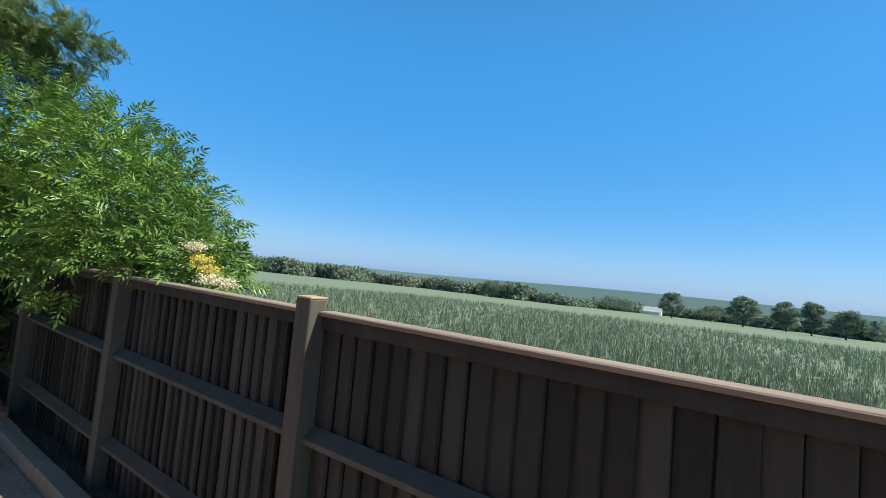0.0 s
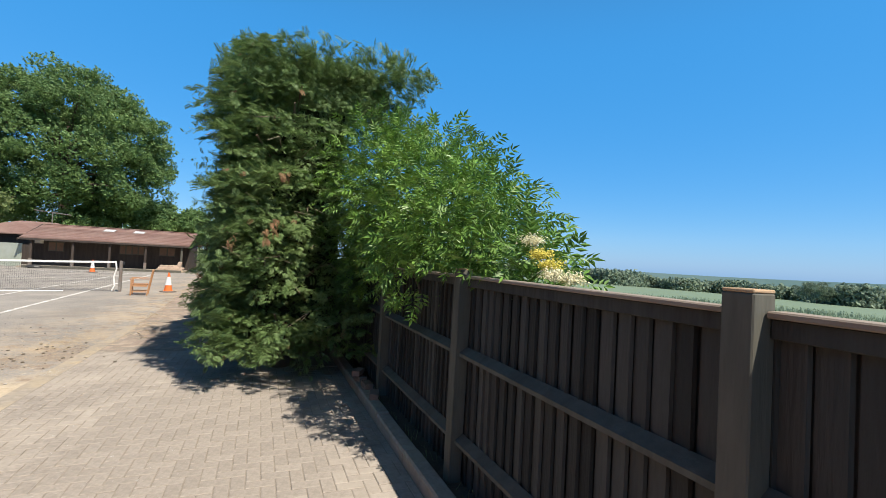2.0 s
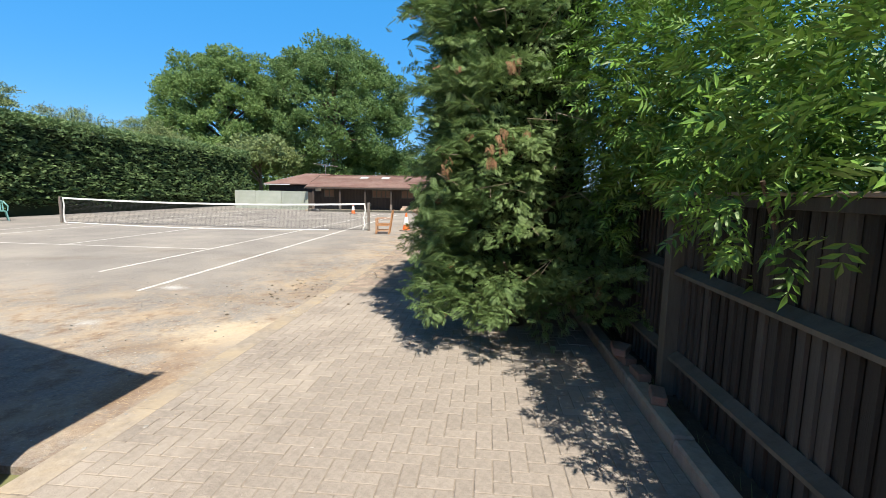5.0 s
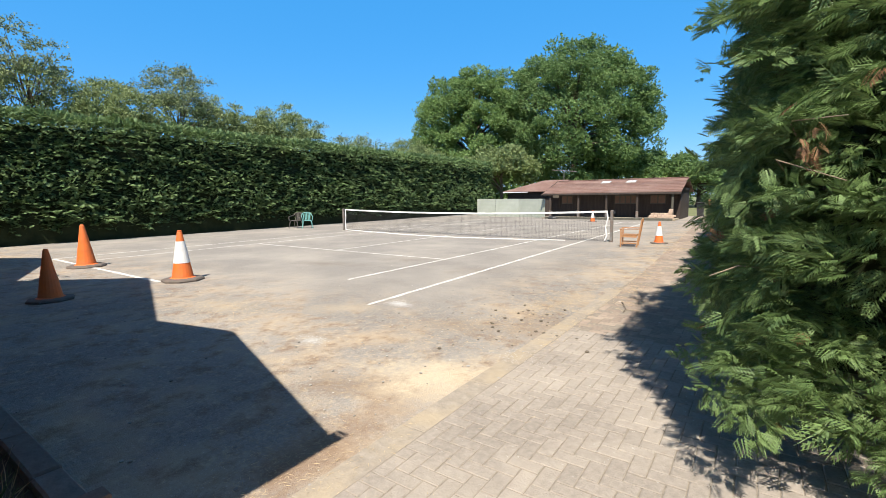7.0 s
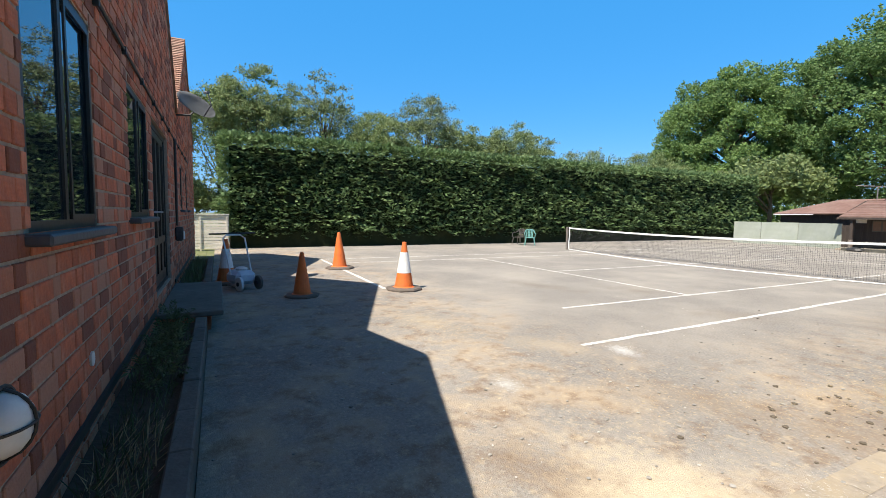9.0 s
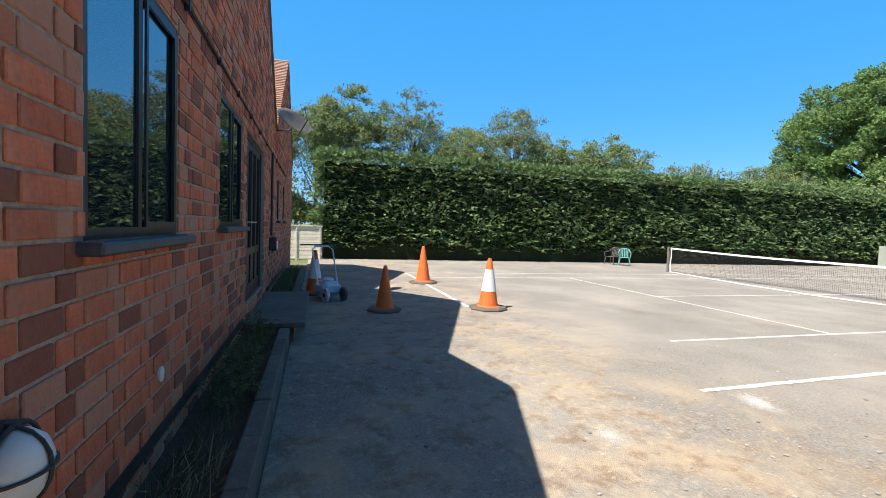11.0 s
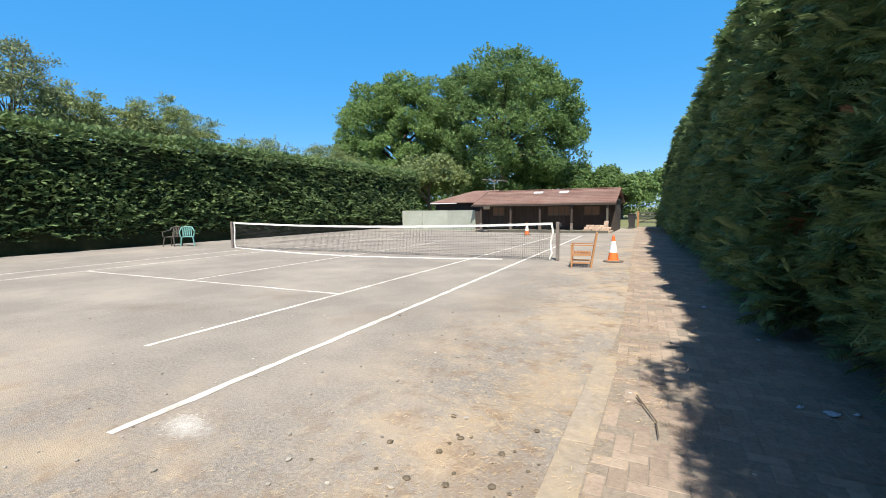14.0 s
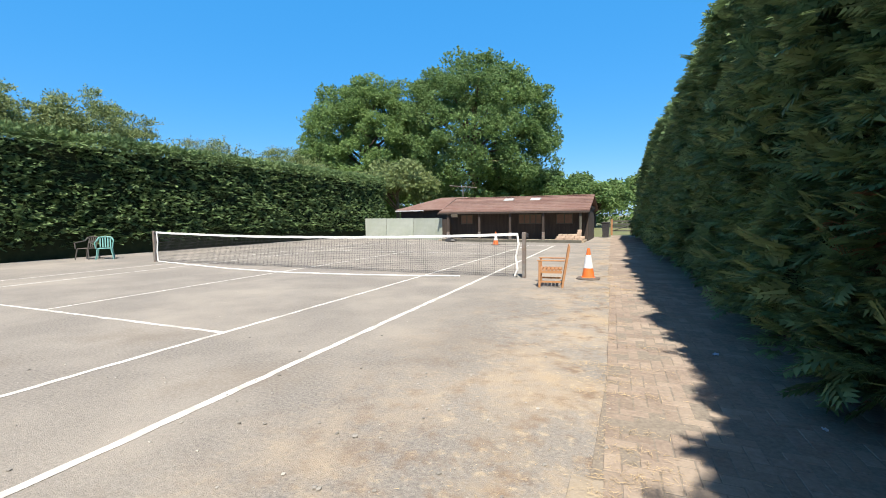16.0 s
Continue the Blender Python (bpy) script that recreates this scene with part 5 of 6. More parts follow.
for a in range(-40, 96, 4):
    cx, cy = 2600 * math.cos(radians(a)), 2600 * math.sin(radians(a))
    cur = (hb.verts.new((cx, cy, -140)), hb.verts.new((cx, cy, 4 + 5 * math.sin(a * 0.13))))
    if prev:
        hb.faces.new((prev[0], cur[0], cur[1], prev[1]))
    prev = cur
tagged(part("backdrop", hb, M_HAZE), "added glowing blue-green haze strip along the horizon", "backdrop", kind="structure")
P = []
for x in np.arange(-62, 16, 0.35):
    h = 5.2 + 1.2 * math.sin(x * 0.4) + 0.8 * math.sin(x * 1.3)
    for _ in range(9):
        P.append((x + random.uniform(-0.6, 0.6), 70 + random.uniform(-2, 2) + 0.1 * abs(x + 15), random.uniform(0.3, h)))
P = np.array(P)
tagged(scatter("background_trees", TUFT, P, RNG.normal(0, 1, P.shape), RNG.uniform(0.6, 1.1, len(P)), M_OAK), "belt of green trees behind the stable block", "woodland", kind="stuff")
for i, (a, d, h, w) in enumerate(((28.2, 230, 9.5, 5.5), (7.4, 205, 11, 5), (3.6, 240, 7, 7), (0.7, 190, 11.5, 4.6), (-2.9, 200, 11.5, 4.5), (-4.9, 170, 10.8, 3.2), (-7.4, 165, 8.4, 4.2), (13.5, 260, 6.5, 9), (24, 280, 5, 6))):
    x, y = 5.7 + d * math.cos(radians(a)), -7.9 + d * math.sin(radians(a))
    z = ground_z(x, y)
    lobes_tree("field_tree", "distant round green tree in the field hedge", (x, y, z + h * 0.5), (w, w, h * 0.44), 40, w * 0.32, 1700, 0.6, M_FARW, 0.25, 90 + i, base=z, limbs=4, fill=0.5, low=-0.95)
fb = thing("farm_shed", "distant low white farm shed", "shed")
x, y = 5.7 + 300 * math.cos(radians(10.6)), -7.9 + 300 * math.sin(radians(10.6))
part("wall", bbox(x - 4, x + 4, y - 11, y + 11, ground_z(x, y), ground_z(x, y) + 2.0), M_PALEB, fb)
part("roof", tube([(x, y - 11.3, ground_z(x, y) + 2.0), (x, y + 11.3, ground_z(x, y) + 2.0)], 3.0, 6), M_PALEB, fb)

# ---- tennis net ----
NY = 11.885
def net_sag(x):
    f = (x + 5.55) / 6.45
    return 0.955 + 0.115 * f * f


def tennis_net():
    n = thing("tennis_net", "sagging black tennis net with white band", "tennis net")
    x0, x1 = -11.95, 0.95
    bm = bmesh.new()
    xs = np.arange(x0, x1, 0.055)
    for i, x in enumerate(xs):
        h = net_sag(x)
        box(bm, x - 0.0018, x + 0.0018, NY - 0.0015, NY + 0.0015, 0.02, h - 0.05)
    for k in range(18):
        prev = None
        for x in np.linspace(x0, x1, 14):
            z = 0.03 + (net_sag(x) - 0.08) * k / 18
            cur = [bm.verts.new((x, NY + 0.002, z - 0.0018)), bm.verts.new((x, NY + 0.002, z + 0.0018)), bm.verts.new((x, NY - 0.002, z + 0.0018)), bm.verts.new((x, NY - 0.002, z - 0.0018))]
            if prev:
                for j in range(4):
                    bm.faces.new((prev[j], prev[(j + 1) % 4], cur[(j + 1) % 4], cur[j]))
            prev = cur
    tagged(part("netting", bm, M_NETB, n), kind="stuff")
    bm = bmesh.new()
    prev = None
    for x in np.linspace(x0, x1, 40):
        z = net_sag(x) + random.uniform(-0.004, 0.004)
        cur = [bm.verts.new((x, NY - 0.012, z)), bm.verts.new((x, NY - 0.010, z - 0.065)), bm.verts.new((x, NY + 0.010, z - 0.065)), bm.verts.new((x, NY + 0.012, z))]
        if prev:
            for j in range(4):
                bm.faces.new((prev[j], prev[(j + 1) % 4], cur[(j + 1) % 4], cur[j]))
        prev = cur
    part("headband", bm, M_NETW, n, "white canvas headband")
    part("side_band", tube([(0.93, NY, 1.05), (0.97, NY - 0.01, 0.8), (0.90, NY, 0.5), (0.94, NY, 0.2), (0.87, NY, 0.03)], 0.026, 5), M_NETW, n, "loose white side tape")
    part("side_band", tube([(-11.93, NY, 1.05), (-11.90, NY, 0.7), (-11.95, NY, 0.35), (-11.92, NY, 0.03)], 0.024, 5), M_NETW, n, "loose white side tape")
    part("ground_tape", tube([(-11.92, NY, 0.02), (-9.8, NY - 0.45, 0.015), (-7.5, NY - 0.9, 0.015), (-5.2, NY - 1.1, 0.015), (-3.2, NY - 0.9, 0.015), (-1.8, NY - 0.65, 0.015), (-0.4, NY - 0.35, 0.02)], 0.02, 4), M_NETW, n, "white lower tape lying on the court")


tennis_net()
for x, mtl, lab in ((1.10, M_STEEL, "weathered grey steel net post"), (-12.07, M_STEEL, "rusty steel net post")):
    p = thing("net_post", lab, "net post", pose(x, NY, 0), "net posts")
    part("post", bbox(-0.045, 0.045, -0.045, 0.045, -0.05, 1.09, 0.01), mtl, p)
    part("winder", bbox(-0.06, 0.10, -0.03, 0.03, 0.96, 1.06, 0.012), M_BLACKS, p)


# ---- traffic cones ----
def cone(loc, h, sleeve, turn=0, lab="", lean=0):
    c = thing("traffic_cone", lab, "traffic cone", pose(*loc, lean, 0, turn), "traffic cones")
    s = h / 0.75
    part("base", lathe([(0.285 * s, 0.0), (0.29 * s, 0.02 * s), (0.275 * s, 0.04 * s), (0.17 * s, 0.05 * s)], 8), M_RUBBER, c, "dark rubber base")
    r = lambda z: 0.155 - 0.125 * z / 0.75
    def band(z0, z1, e=0.0):
        return [((r(z0) + e) * s, z0 * s), ((r(z1) + e) * s, z1 * s)]
    if sleeve:
        part("cone_foot", lathe([(0.175 * s, 0.048 * s)] + band(0.06, 0.27), 20), M_ORANGE, c, smooth=False)
        part("white_sleeve", lathe(band(0.27, 0.27, -0.01) + band(0.27, 0.59, 0.004) + band(0.59, 0.59, -0.01), 20), M_WHITEP, c, "white reflective sleeve")
        part("cone_tip", lathe(band(0.585, 0.72) + [(0.030 * s, 0.725 * s), (0.034 * s, 0.74 * s), (0.022 * s, 0.75 * s)], 20), M_ORANGE, c)
    else:
        part("cone_body", lathe([(0.175 * s, 0.048 * s)] + band(0.06, 0.25) + [(r(0.3) * s + 0.004, 0.3 * s)] + band(0.4, 0.73) + [(0.022 * s, 0.75 * s)], 20), M_ORANGE, c)


cone((-4.18, 0.36, 0), 1.0, True, 12, "tall orange cone with white sleeve on court")
cone((-8.25, 0.0, 0), 1.04, False, 30, "tall plain orange traffic cone, slightly dented", 1.5)
cone((-4.17, -1.70, 0), 0.84, False, 5, "plain orange traffic cone standing in shade")
cone((2.54, 12.15, 0), 0.72, True, 20, "orange and white cone beside the net")
cone((-3.05, 23.6, 0), 0.70, True, 0, "orange and white cone by the far baseline")
cone((-6.35, -2.95, 0), 0.98, True, 0, "orange and white cone behind line marker")


# ---- line marking trolley ----
def trolley():
    t = thing("line_marker", "white wheeled court line marker with tank", "line marker", pose(-5.55, -2.68, 0, 0, 0, 25) )
    part("tank", bbox(-0.28, 0.24, -0.21, 0.21, 0.10, 0.38, 0.08), M_BLUET, t, "pale blue-grey paint tank")
    part("hopper", lathe([(0.10, 0.36), (0.12, 0.42), (0.07, 0.45)], 14), M_WHITEM, t)
    for x, y, r in ((0.30, -0.20, 0.14), (0.30, 0.20, 0.14), (-0.30, 0.0, 0.10)):
        w = part("wheel", lathe([(r * 0.7, -0.03), (r, -0.025), (r, 0.025), (r * 0.7, 0.03)], 18, m=pose(x, y, r, 90, 0, 0)), M_WHITEM if y <= 0 else M_RUBBER, t, "small wheel")
        part("hub", lathe([(r * 0.3, -0.045), (r * 0.3, 0.045)], 10, m=pose(x, y, r, 90, 0, 0)), M_BLACKS, w)
    part("handle", tube([(0.0, -0.22, 0.3), (-0.28, -0.23, 1.02), (-0.31, -0.15, 1.09), (-0.31, 0.15, 1.09), (-0.28, 0.23, 1.02), (0.0, 0.22, 0.3)], 0.017), M_WHITEM, t, "white tubular push handle")
    part("grip_bar", tube([(-0.33, -0.48, 1.12), (-0.33, 0.48, 1.12)], 0.016), M_BLACK, t, "black cross bar")


trolley()


# ---- garden chairs ----
def plastic_chair(m, mtl, lab):
    c = thing("plastic_chair", lab, "chair", m, "plastic garden chairs")
    bm = bbox(-0.22, 0.22, -0.22, 0.22, 0.40, 0.43, 0.012)
    part("seat", bm, mtl, c)
    for sx in (-1, 1):
        for sy in (-1, 1):
            part("leg", tube([(sx * 0.21, sy * 0.21, 0.41), (sx * 0.27, sy * 0.26, 0.0)], 0.028, 6, r1=0.02), mtl, c)
        part("arm", tube([(sx * 0.25, -0.24, 0.42), (sx * 0.28, -0.24, 0.63), (sx * 0.28, -0.05, 0.66), (sx * 0.26, 0.22, 0.70)], 0.024, 6), mtl, c)
    for i in range(5):
        x = -0.16 + 0.08 * i
        part("back_slat", bbox(x - 0.022, x + 0.022, -0.008, 0.008, 0, 0.40, 0.004, pose(0, 0.23, 0.44, -14, 0, 0)), mtl, c)
    part("top_rail", tube([(-0.26, 0.22, 0.70), (-0.20, 0.31, 0.82), (0, 0.345, 0.86), (0.20, 0.31, 0.82), (0.26, 0.22, 0.70)], 0.03, 6), mtl, c)
    return c


plastic_chair(pose(-15.1, 12.0, 0, 0, 0, 55), M_GREENP, "green moulded plastic garden chair by hedge")
plastic_chair(pose(-15.75, 11.75, 0, 0, 0, 20), M_OLDP, "weathered dark plastic garden chair in shade")


def wooden_chair():
    c = thing("garden_chair", "slatted brown wooden garden chair by net", "chair", pose(1.92, 10.9, 0, 0, 0, -82) @ Matrix.Scale(0.88, 4))
    for x in (-0.36, 0.36):
        part("front_leg", bbox(x - 0.025, x + 0.025, -0.30, -0.25, 0, 0.62, 0.005), M_TEAK, c)
        part("back_leg", bbox(x - 0.025, x + 0.025, -0.025, 0.025, 0, 0.98, 0.005, pose(0, 0.24, 0, -9, 0, 0)), M_TEAK, c)
        part("arm", bbox(x - 0.035, x + 0.035, -0.33, 0.30, 0.62, 0.645, 0.006), M_TEAK, c)
        part("side_rail", bbox(x - 0.015, x + 0.015, -0.25, 0.24, 0.34, 0.40), M_TEAK, c)
        part("side_stretcher", bbox(x - 0.015, x + 0.015, -0.25, 0.22, 0.12, 0.16), M_TEAK, c)
    for i in range(6):
        y = -0.28 + i * 0.088
        part("seat_slat", bbox(-0.34, 0.34, y, y + 0.062, 0.40, 0.42, 0.004), M_TEAK, c)
    for i in range(7):
        x = -0.30 + i * 0.10
        part("back_slat", bbox(x - 0.022, x + 0.022, -0.009, 0.009, 0.46, 0.92, 0.003, pose(0, 0.24, 0, -9, 0, 0)), M_TEAK, c)
    part("top_rail", bbox(-0.38, 0.38, -0.014, 0.014, 0.92, 1.0, 0.006, pose(0, 0.24, 0, -9, 0, 0)), M_TEAK, c)
    part("front_rail", bbox(-0.34, 0.34, -0.29, -0.265, 0.33, 0.395), M_TEAK, c)


wooden_chair()


# ---- fittings on the house wall ----
def dish():
    d = thing("satellite_dish", "grey wall-mounted satellite dish", "satellite dish", pose(-6.15, WY, 3.62))
    part("bracket", tube([(0, 0, -0.12), (0, 0.25, -0.1), (0, 0.33, 0.0)], 0.02), M_BLACKS, d)
    bm = bmesh.new()
    R = pose(0.06, 0.33, 0.05, 0, 0, 0) @ (Vector((0.50, 0.45, 0.60)).to_track_quat("Z", "Y").to_matrix().to_4x4())
    rings = []
    for k in range(6):
        f = k / 5
        rings.append([bm.verts.new(R @ Vector((0.40 * f * math.cos(a), 0.36 * f * math.sin(a), 0.09 * f * f))) for a in [2 * math.pi * i / 28 for i in range(28)]])
    for a, b in zip(rings[1:], rings[2:]):
        for i in range(28):
            bm.faces.new((a[i], a[(i + 1) % 28], b[(i + 1) % 28], b[i]))
    bm.faces.new(rings[1])
    bmesh.ops.solidify(bm, geom=bm.faces[:], thickness=0.012)
    part("reflector", bm, M_DISH, d, smooth=True)
    part("feed_arm", tube([R @ Vector((0, -0.32, 0.05)), R @ Vector((0, -0.30, 0.35)), R @ Vector((0, -0.05, 0.46))], 0.012), M_BLACKS, d)
    part("feed_horn", tube([R @ Vector((0, -0.06, 0.47)), R @ Vector((0, 0.0, 0.40))], 0.035), M_DISH, d)


dish()


def bulkhead():
    b = thing("bulkhead_lamp", "round white bulkhead lamp with black wire cage", "wall lamp", pose(2.53, WY, 0.84, -90, 0, 0))
    part("backplate", lathe([(0.135, 0.0), (0.135, 0.025), (0.12, 0.032)], 28), M_BLACK, b)
    part("glass_dome", lathe([(0.115, 0.03), (0.112, 0.06), (0.095, 0.095), (0.06, 0.12), (0.02, 0.128)], 28), M_WHITEP, b, "frosted white ribbed dome", smooth=True)
    part("cage_ring", tube([(0.128 * math.cos(a), 0.128 * math.sin(a), 0.05) for a in [2 * math.pi * i / 24 for i in range(25)]], 0.007, 6), M_BLACK, b)
    for a in (0, 90):
        part("cage_bar", tube([pose(0, 0, 0, 0, 0, a) @ Vector((0.128 * math.cos(t), 0, 0.02 + 0.118 * math.sin(t))) for t in [math.pi * i / 10 for i in range(11)]], 0.006, 6), M_BLACK, b)


bulkhead()
cb = thing("wall_cable", "black cable clipped along the brick wall", "cable")
part("cable", tube([(2.9, WY + 0.016, 2.98), (0.5, WY + 0.018, 2.955), (-2.2, WY + 0.016, 2.93), (-5.2, WY + 0.018, 2.90), (-9.5, WY + 0.016, 2.86)], 0.014, 6), M_BLACK, cb)
for i in range(12):
    part("clip", bbox(2.7 - i - 0.012, 2.7 - i + 0.012, WY, WY + 0.036, 2.93 - 0.009 * i, 2.995 - 0.009 * i), M_BLACK, cb)
dp = thing("drop_cable", "dark conduit running down the wall to a box", "conduit")
part("conduit", tube([(-5.2, WY + 0.03, 2.88), (-5.2, WY + 0.03, 1.3)], 0.022, 8), M_BLACK, dp)
part("junction_box", bbox(-5.32, -5.08, WY + 0.002, WY + 0.13, 1.02, 1.28, 0.02), M_BLACKS, dp, "dark box with pale front")
part("box_cover", bbox(-5.27, -5.07, WY + 0.131, WY + 0.15, 1.05, 1.20, 0.01), M_WHITEP, dp)
ai = thing("air_vent", "small pale wall vent plate", "vent")
part("plate", lathe([(0.045, 0), (0.045, 0.012), (0.02, 0.014)], 14, m=pose(1.14, WY, 0.66, -90, 0, 0)), M_WHITEP, ai)


# ---- weeds in the bed ----
BLADE = (np.array([[-0.02, 0, 0], [0.02, 0, 0], [0.012, 0.55, 0.04], [-0.012, 0.55, 0.04], [0, 1.0, 0.14]]), np.array([[0, 1, 2], [0, 2, 3], [3, 2, 4]]))
def weeds(name, x0, x1, n, mtl, smin, smax, lab, out=(0, 0.15, 1.0), jit=0.55, y0=-3.72, y1=-3.42, z=0.16):
    p = np.stack([RNG.uniform(x0, x1, n), RNG.uniform(y0, y1, n), np.full(n, z)], 1)
    ob = scatter(name, BLADE, p, np.tile(out, (n, 1)), RNG.uniform(smin, smax, n), mtl, jitter=jit)
    return tagged(ob, lab, "weeds", kind="stuff")


weeds("dry_grass", 1.1, 2.5, 320, M_STRAW, 0.07, 0.20, "dry straw-coloured grass in the raised bed", (0.1, 0.5, 0.8))
weeds("green_weeds", -1.9, 2.6, 900, M_WEED, 0.08, 0.22, "low green weeds in the raised bed")
weeds("green_weeds", -9.5, -4.9, 800, M_WEED, 0.12, 0.34, "low green weeds in the raised bed")
P = np.stack([RNG.uniform(-1.8, 0.6, 240), RNG.uniform(-3.7, -3.42, 240), RNG.uniform(0.2, 0.42, 240)], 1)
lw = scatter("leafy_weeds", elder_leaf(), P, np.tile([0, 0.3, 0.7], (240, 1)), RNG.uniform(0.06, 0.13, 240), M_WEED, jitter=0.7)
tagged(lw, "leafy green weeds against the wall", "weeds", kind="stuff")
P = np.stack([RNG.uniform(6.99, 7.08, 260), RNG.uniform(-11, 0.5, 260), np.full(260, 0.055)], 1)
tagged(scatter("fence_weeds", BLADE, P, np.tile([-0.2, 0, 1.0], (260, 1)), RNG.uniform(0.05, 0.14, 260), M_SCRUB, jitter=0.5), "sparse weeds at the fence foot", "weeds", kind="stuff")


# ---- loose things ----
def brick_thing(name, loc, turn, tilt, mtl, lab, size=(0.215, 0.1025, 0.065), group=""):
    b = tagged(part(name, bbox(-size[0] / 2, size[0] / 2, -size[1] / 2, size[1] / 2, 0, size[2], 0.006), mtl), lab, "brick", group)
    b.matrix_basis = pose(*loc, tilt, 0, turn)
    return b


for loc, turn, tilt in (((6.93, -1.15, 0.12), 80, 0), ((6.92, -1.42, 0.12), 100, 3), ((6.90, -1.40, 0.19), 60, 0), ((6.94, -1.75, 0.12), 92, 0), ((6.93, -2.15, 0.12), 75, 4)):
    brick_thing("loose_brick", loc, turn, tilt, M_DUSTBRICK, "loose broken red brick lying on the kerb", group="loose bricks on kerb")
for i in range(34):
    k = i // 12
    x = -0.42 + (i % 12) % 6 * 0.24 + random.uniform(-0.03, 0.03) + k * 0.1
    y = 26.7 + (i % 12) // 6 * 0.13
    if k == 2 and (i % 12) % 6 > 3:
        continue
    brick_thing("stacked_brick", (x, y, 0.10 + k * 0.122), random.uniform(-4, 4), 0, M_CREAM, "pale reddish block in a stack by stable", (0.225, 0.115, 0.12), "stacked blocks")
for i in range(5):
    brick_thing("stacked_brick", (0.75 + random.uniform(-0.03, 0.03), 26.75, 0.10 + i * 0.122), random.uniform(-5, 5), 0, M_CREAM, "pale reddish block in a stack by stable", (0.225, 0.115, 0.12), "stacked blocks")
wb = thing("wheelie_bin", "dark grey wheelie bin beside the stable", "bin", pose(1.75, 33.0, 0))
part("body", lathe([(0.25, 0.06), (0.34, 0.95)], 4, m=pose(0, 0, 0, 0, 0, 45)), M_BLACKS, wb)
part("lid", bbox(-0.27, 0.27, -0.28, 0.26, 0.95, 1.03, 0.03), M_BLACK, wb)
for x in (-0.2, 0.2):
    part("wheel", lathe([(0.09, -0.02), (0.09, 0.02)], 12, m=pose(x, 0.24, 0.09, 0, 90, 0)), M_BLACK, wb)
bx = thing("black_bag", "crumpled black bag beyond the net", "bag", pose(-6.55, 26.1, 0))
part("bag", lathe([(0.16, 0), (0.26, 0.08), (0.2, 0.2), (0.05, 0.27)], 9, m=Matrix.Diagonal((1.6, 0.8, 0.8, 1))), M_BLACK, bx)
st = thing("stick", "thin dark bent stick lying on the path", "stick")
part("twig", tube([(3.60, 2.90, 0.03), (3.66, 2.72, 0.035), (3.74, 2.50, 0.03), (3.76, 2.26, 0.03)], 0.0055, 6, r1=0.0035), M_BARK, st)
part("side_twig", tube([(3.65, 2.74, 0.035), (3.60, 2.80, 0.05)], 0.005, 5), M_BARK, st)
for n, (x, y, s) in enumerate(((4.83, 3.12, 0.05), (4.98, 3.17, 0.028), (4.66, 3.16, 0.022), (4.3, 6.6, 0.03), (4.7, 5.0, 0.025))):
    bm = bmesh.new()
    vs = [bm.verts.new((s * random.uniform(0.6, 1.1) * math.cos(a), s * random.uniform(0.4, 0.9) * math.sin(a), 0.014 + random.uniform(0, 0.02))) for a in [2 * math.pi * i / 9 for i in range(9)]]
    bm.faces.new(vs)
    bmesh.ops.triangulate(bm, faces=bm.faces[:])
    bmesh.ops.solidify(bm, geom=bm.faces[:], thickness=0.006)
    o = tagged(part("litter_scrap", bm, M_BLUET), "small pale blue torn scrap on path", "litter", "litter scraps")
    o.matrix_basis = pose(x, y, 0.012)


def stones(name, n, xr, yr, smin, smax, mtl, lab, seed):
    """Small lumps joined as loose ground litter."""
    r = np.random.default_rng(seed)
    bm = bmesh.new()
    bmesh.ops.create_icosphere(bm, subdivisions=1, radius=1)
    V = np.array([v.co[:] for v in bm.verts])
    F = np.array([[v.index for v in f.verts] for f in bm.faces])
    bm.free()
    V = V * (1 + r.normal(0, 0.15, (len(V), 1))) * [1, 1, 0.55]
    p = np.stack([np.clip(r.normal(xr[0], xr[1], n), -16, 6.6), r.normal(yr[0], yr[1], n), np.zeros(n)], 1)
    s = smin + (smax - smin) * r.uniform(0, 1, n) ** 3
    p[:, 2] = s * 0.3 + 0.002
    vv = V[None] * s[:, None, None] * (1 + r.normal(0, 0.2, (n, 1, 3))) + p[:, None]
    ob = np_mesh(name, vv.reshape(-1, 3), (F[None] + (np.arange(n) * len(V))[:, None, None]).reshape(-1, 3), mtl)
    tagged(ob, lab, "stones", kind="stuff")


stones("gravel", 900, (2.2, 1.6), (0.0, 3.5), 0.004, 0.018, M_STONE, "loose pebbles scattered on the court margin", 5)
stones("gravel", 500, (-3, 4.0), (2.0, 4.0), 0.004, 0.014, M_STONE, "fine loose grit on the court", 6)
for i in range(60):
    a, b = random.gauss(2.95, 0.35), random.gauss(1.1, 0.55)
    bm = bmesh.new()
    bmesh.ops.create_icosphere(bm, subdivisions=2, radius=1)
    s = random.choice((0.007, 0.010, 0.013, 0.022))
    for v in bm.verts:
        v.co = Vector((v.co.x * s, v.co.y * s, v.co.z * s * 0.5)) * (1 + 0.35 * noise.noise(v.co * 1.7 + Vector((i, 0, 0))))
    o = tagged(part("soil_clod", bm, M_CLOD), "dark dried clod lying on dusty ground", "clod", "dried clods")
    o.matrix_basis = pose(a, b, s * 0.3 + (0.012 if a > 3.5 else 0))


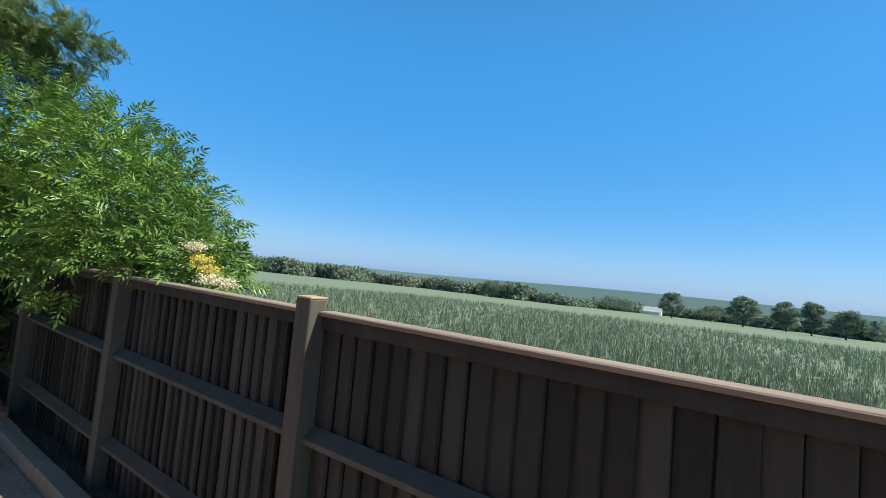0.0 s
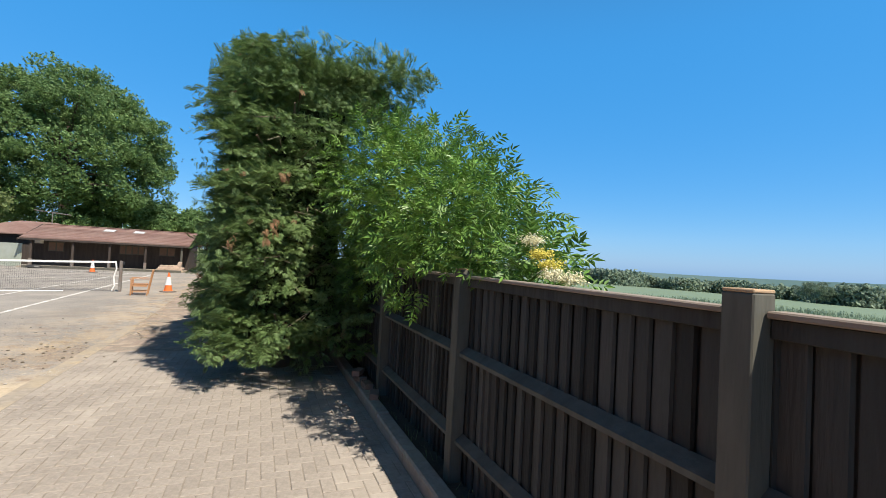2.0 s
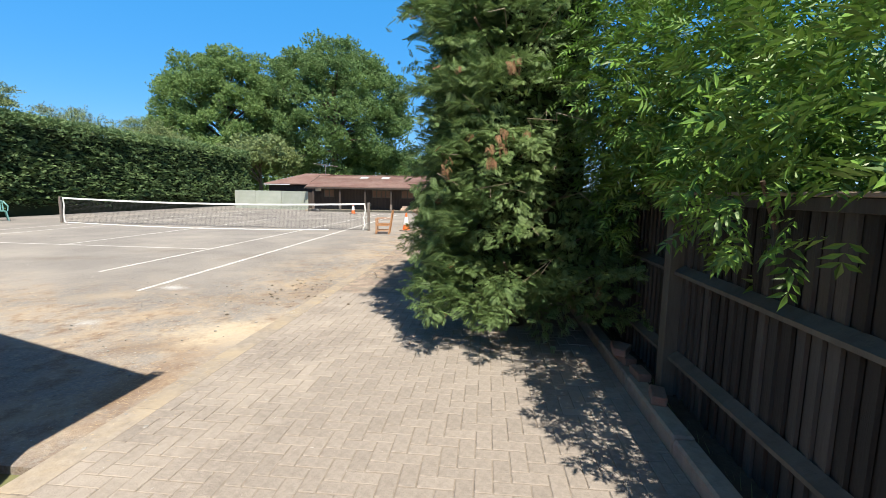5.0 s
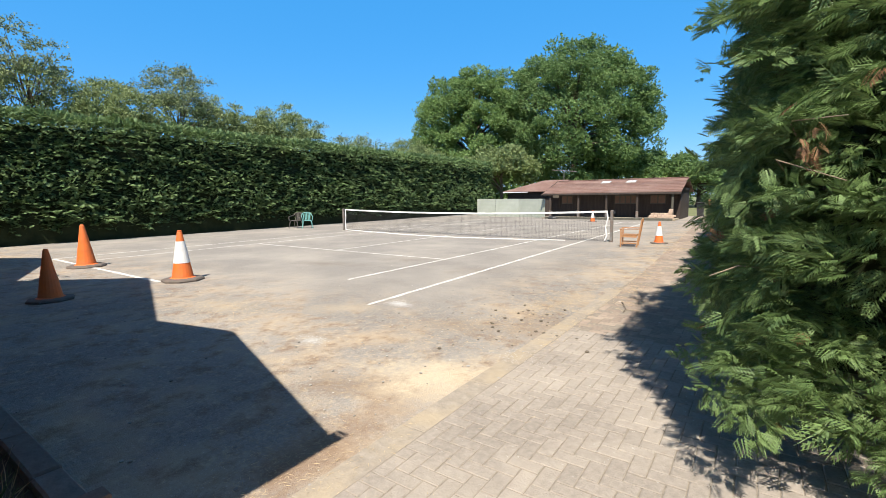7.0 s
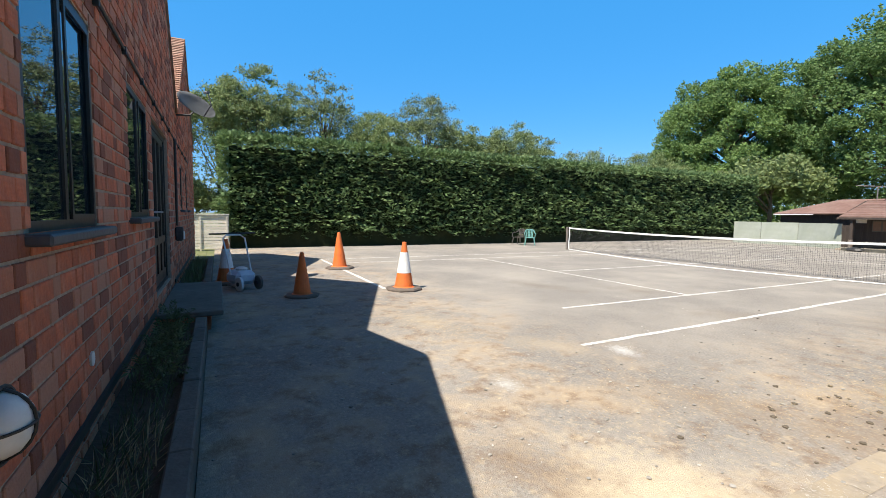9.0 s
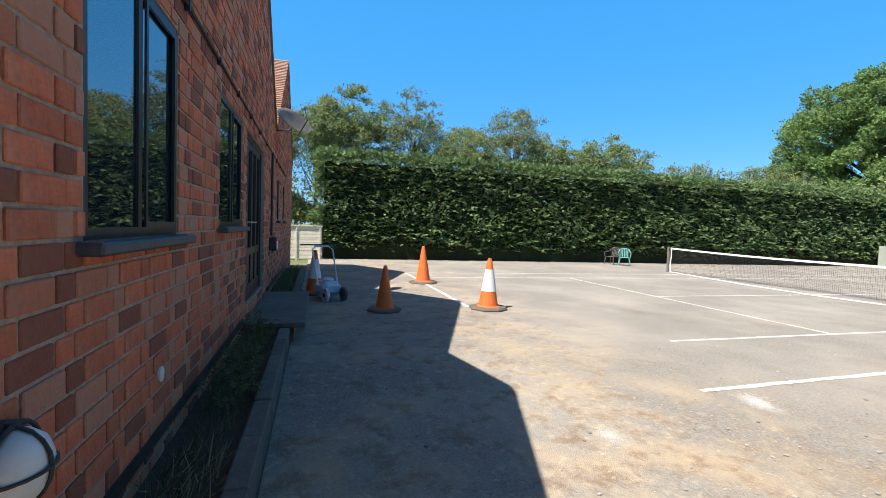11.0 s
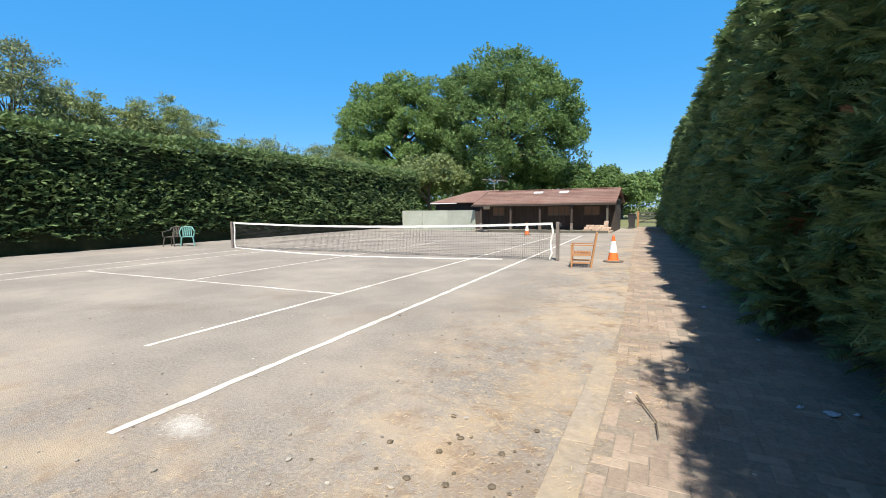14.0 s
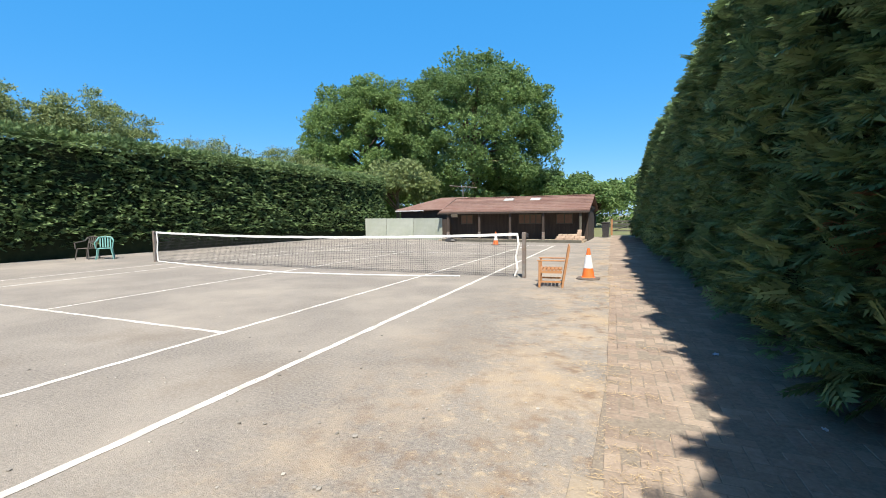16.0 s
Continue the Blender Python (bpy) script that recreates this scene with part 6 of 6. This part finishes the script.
def slivers(name, pts, smin, smax, mtl, lab):
    n = len(pts)
    out = RNG.normal(0, 1, (n, 3)) * [1, 1, 0.10]
    V = np.array([[-0.03, 0, 0], [0.03, 0, 0.03], [0.018, 1.0, 0.02], [-0.018, 1.0, 0]])
    F = np.array([[0, 1, 2], [0, 2, 3]])
    ob = scatter(name, (V, F), pts, out, RNG.uniform(smin, smax, n), mtl, jitter=0.02)
    tagged(ob, lab, "straw", kind="stuff")


def patch_pts(n, x, sx, y, sy, z=0.006):
    return np.stack([RNG.normal(x, sx, n), RNG.normal(y, sy, n), z + RNG.uniform(0, 0.012, n)], 1)


STRAW_Y = RNG.uniform(0.3, 16, 3000)
slivers("dry_straw", np.concatenate([np.stack([3.40 + drift(STRAW_Y) + RNG.normal(0, 0.05, 3000), STRAW_Y, 0.012 + RNG.uniform(0, 0.012, 3000)], 1),
                                     patch_pts(3600, 2.75, 0.28, 2.1, 0.6), patch_pts(3000, 2.2, 0.55, 0.4, 0.8), patch_pts(900, -0.7, 0.4, -0.3, 0.25), patch_pts(1500, 2.9, 0.28, -2.3, 0.35),
                                     patch_pts(500, 3.9, 0.2, 5, 3, 0.02), patch_pts(700, 3.0, 0.4, 8, 3)]), 0.010, 0.036, M_STRAW, "dry straw and dead grass on the ground")
TUFTS = [(3.40 + RNG.normal(0, 0.28), RNG.uniform(1.8, 13)) for _ in range(46)]
slivers("straw_tufts", np.concatenate([np.stack([x + float(drift(y)) + RNG.normal(0, 0.13, 110), y + RNG.normal(0, 0.035, 110), 0.012 + RNG.uniform(0, 0.02, 110)], 1) for x, y in TUFTS]), 0.012, 0.045, M_STRAW, "tufts of dry straw caught in the paving joints")
slivers("chalk_flakes", np.concatenate([patch_pts(700, 0.80, 0.13, 1.2, 0.10, 0.004), patch_pts(450, 1.15, 0.13, -0.70, 0.10, 0.004), patch_pts(350, 3.3, 0.12, 0.0, 0.10, 0.012), np.stack([RNG.uniform(3.4, 5.2, 700), RNG.uniform(-5, 0.5, 700), np.full(700, 0.016)], 1)]), 0.006, 0.024, M_LINE, "spilt white line chalk on the asphalt")

# ---- pieces: paving and bricks ----
tagged(part("path_bed", bbox(3.302, 6.838, -13, 40, -0.2, 0.007), M_JOINT), "sandy bed under the paved path", "path", kind="structure")
path = thing("pavement", "dusty buff block paving in herringbone pattern", "paving", kind="structure")
edge = thing("path_edging", "flush grey concrete edging strip", "edging", kind="structure")
for i in range(18):
    y = -12.6 + i * 0.915
    if y < 3.0:
        part("edging_slab", bbox(3.20, 3.40, y + 0.004, y + 0.911, -0.1, 0.009, 0.004), M_CONC, edge)


def block_np(V, F, x0, x1, y0, y1, z, g=0.003):
    i, e = len(V), 0.004
    for zz, k in ((z - 0.03, 0.0), (z - 0.004, 0.0), (z, e)):
        for x, y in ((x0 + g + k, y0 + g + k), (x1 - g - k, y0 + g + k), (x1 - g - k, y1 - g - k), (x0 + g + k, y1 - g - k)):
            V.append((x, y, zz))
    F.append((i + 8, i + 9, i + 10, i + 11))
    for k in range(4):
        a, b = k, (k + 1) % 4
        F.append((i + a, i + b, i + 4 + b, i + 4 + a))
        F.append((i + 4 + a, i + 4 + b, i + 8 + b, i + 8 + a))


def paving():
    U = 0.102
    r = random.Random(9)
    V, F, W, G = [], [], [], []
    mh = to_mesh("paver", bbox(0.003, 2 * U - 0.003, 0.003, U - 0.003, -0.03, 0.012, 0.004), M_PAVER)
    mv = to_mesh("paver", bbox(0.003, U - 0.003, 0.003, 2 * U - 0.003, -0.03, 0.012, 0.004), M_PAVER)
    x_lo, x_hi = 3.405, 6.835
    near = 0
    for i in range(-1, int((x_hi - x_lo) / U) + 1):
        for j in range(-104, 118):
            c = (i - j) % 4
            if c not in (0, 3):
                continue
            x, y = x_lo + i * U, j * U - 0.2
            w, h = (2 * U, U) if c == 0 else (U, 2 * U)
            x0, x1 = max(x, x_lo), min(x + w, x_hi)
            if x1 - x0 < 0.03:
                continue
            z = 0.012 + r.uniform(-0.0025, 0.0025)
            if y > 1.2:
                block_np(W, G, x0, x1, y, y + h, z - 0.003 + r.uniform(-0.003, 0.002))
                continue
            if 4.3 < x < 6.2 and -4.0 < y < -1.4 and near < 300 and x1 - x0 > w - 0.001:
                o = new("paver", mh if c == 0 else mv)
                o.location = (x, y, z - 0.012)
                o.parent = path
                near += 1
            else:
                block_np(V, F, x0, x1, y, y + h, z)
    tagged(np_mesh("paver_field", np.array(V), np.array(F), M_PAVERJ, path), kind="stuff")
    W = np.array(W)
    W[:, 0] += drift(W[:, 1])
    tagged(np_mesh("worn_paver_field", W, np.array(G), M_SLAB, path, "reddish worn dusty block paving"), kind="stuff")
    V, F = [], []
    y = 12.0
    k = 0
    while y < 36:
        for i in range(8):
            x0 = 3.36 + i * 0.45 - (0.22 if k % 2 else 0)
            block_np(V, F, max(3.36, x0), min(6.83, x0 + 0.45), y, y + 0.45, 0.008 + r.uniform(-0.001, 0.001), 0.002)
        y += 0.45
        k += 1
    V = np.array(V)
    V[:, 0] += drift(V[:, 1])
    tagged(np_mesh("slab_field", V, np.array(F), M_SLAB, path, "reddish worn concrete slabs"), kind="stuff")


M_SLAB = mat("worn_slab", (0.330, 0.262, 0.215), (0.225, 0.178, 0.145), 30, 0.95, (0.40, 0.335, 0.265), 1.4, 0.6, bump=0.35, bscale=50, island=0.13, spec=0.15)
paving()
near_bricks, BV, BF = brick_rows()
tagged(np_mesh("brickwork", BV, BF, M_BRICKJ, house, "red brick facing"), kind="stuff")
for x, z, w, dy in near_bricks:
    o = new("brick", brick_mesh(w))
    o.location = (x, WY + dy, z)
    o.parent = house
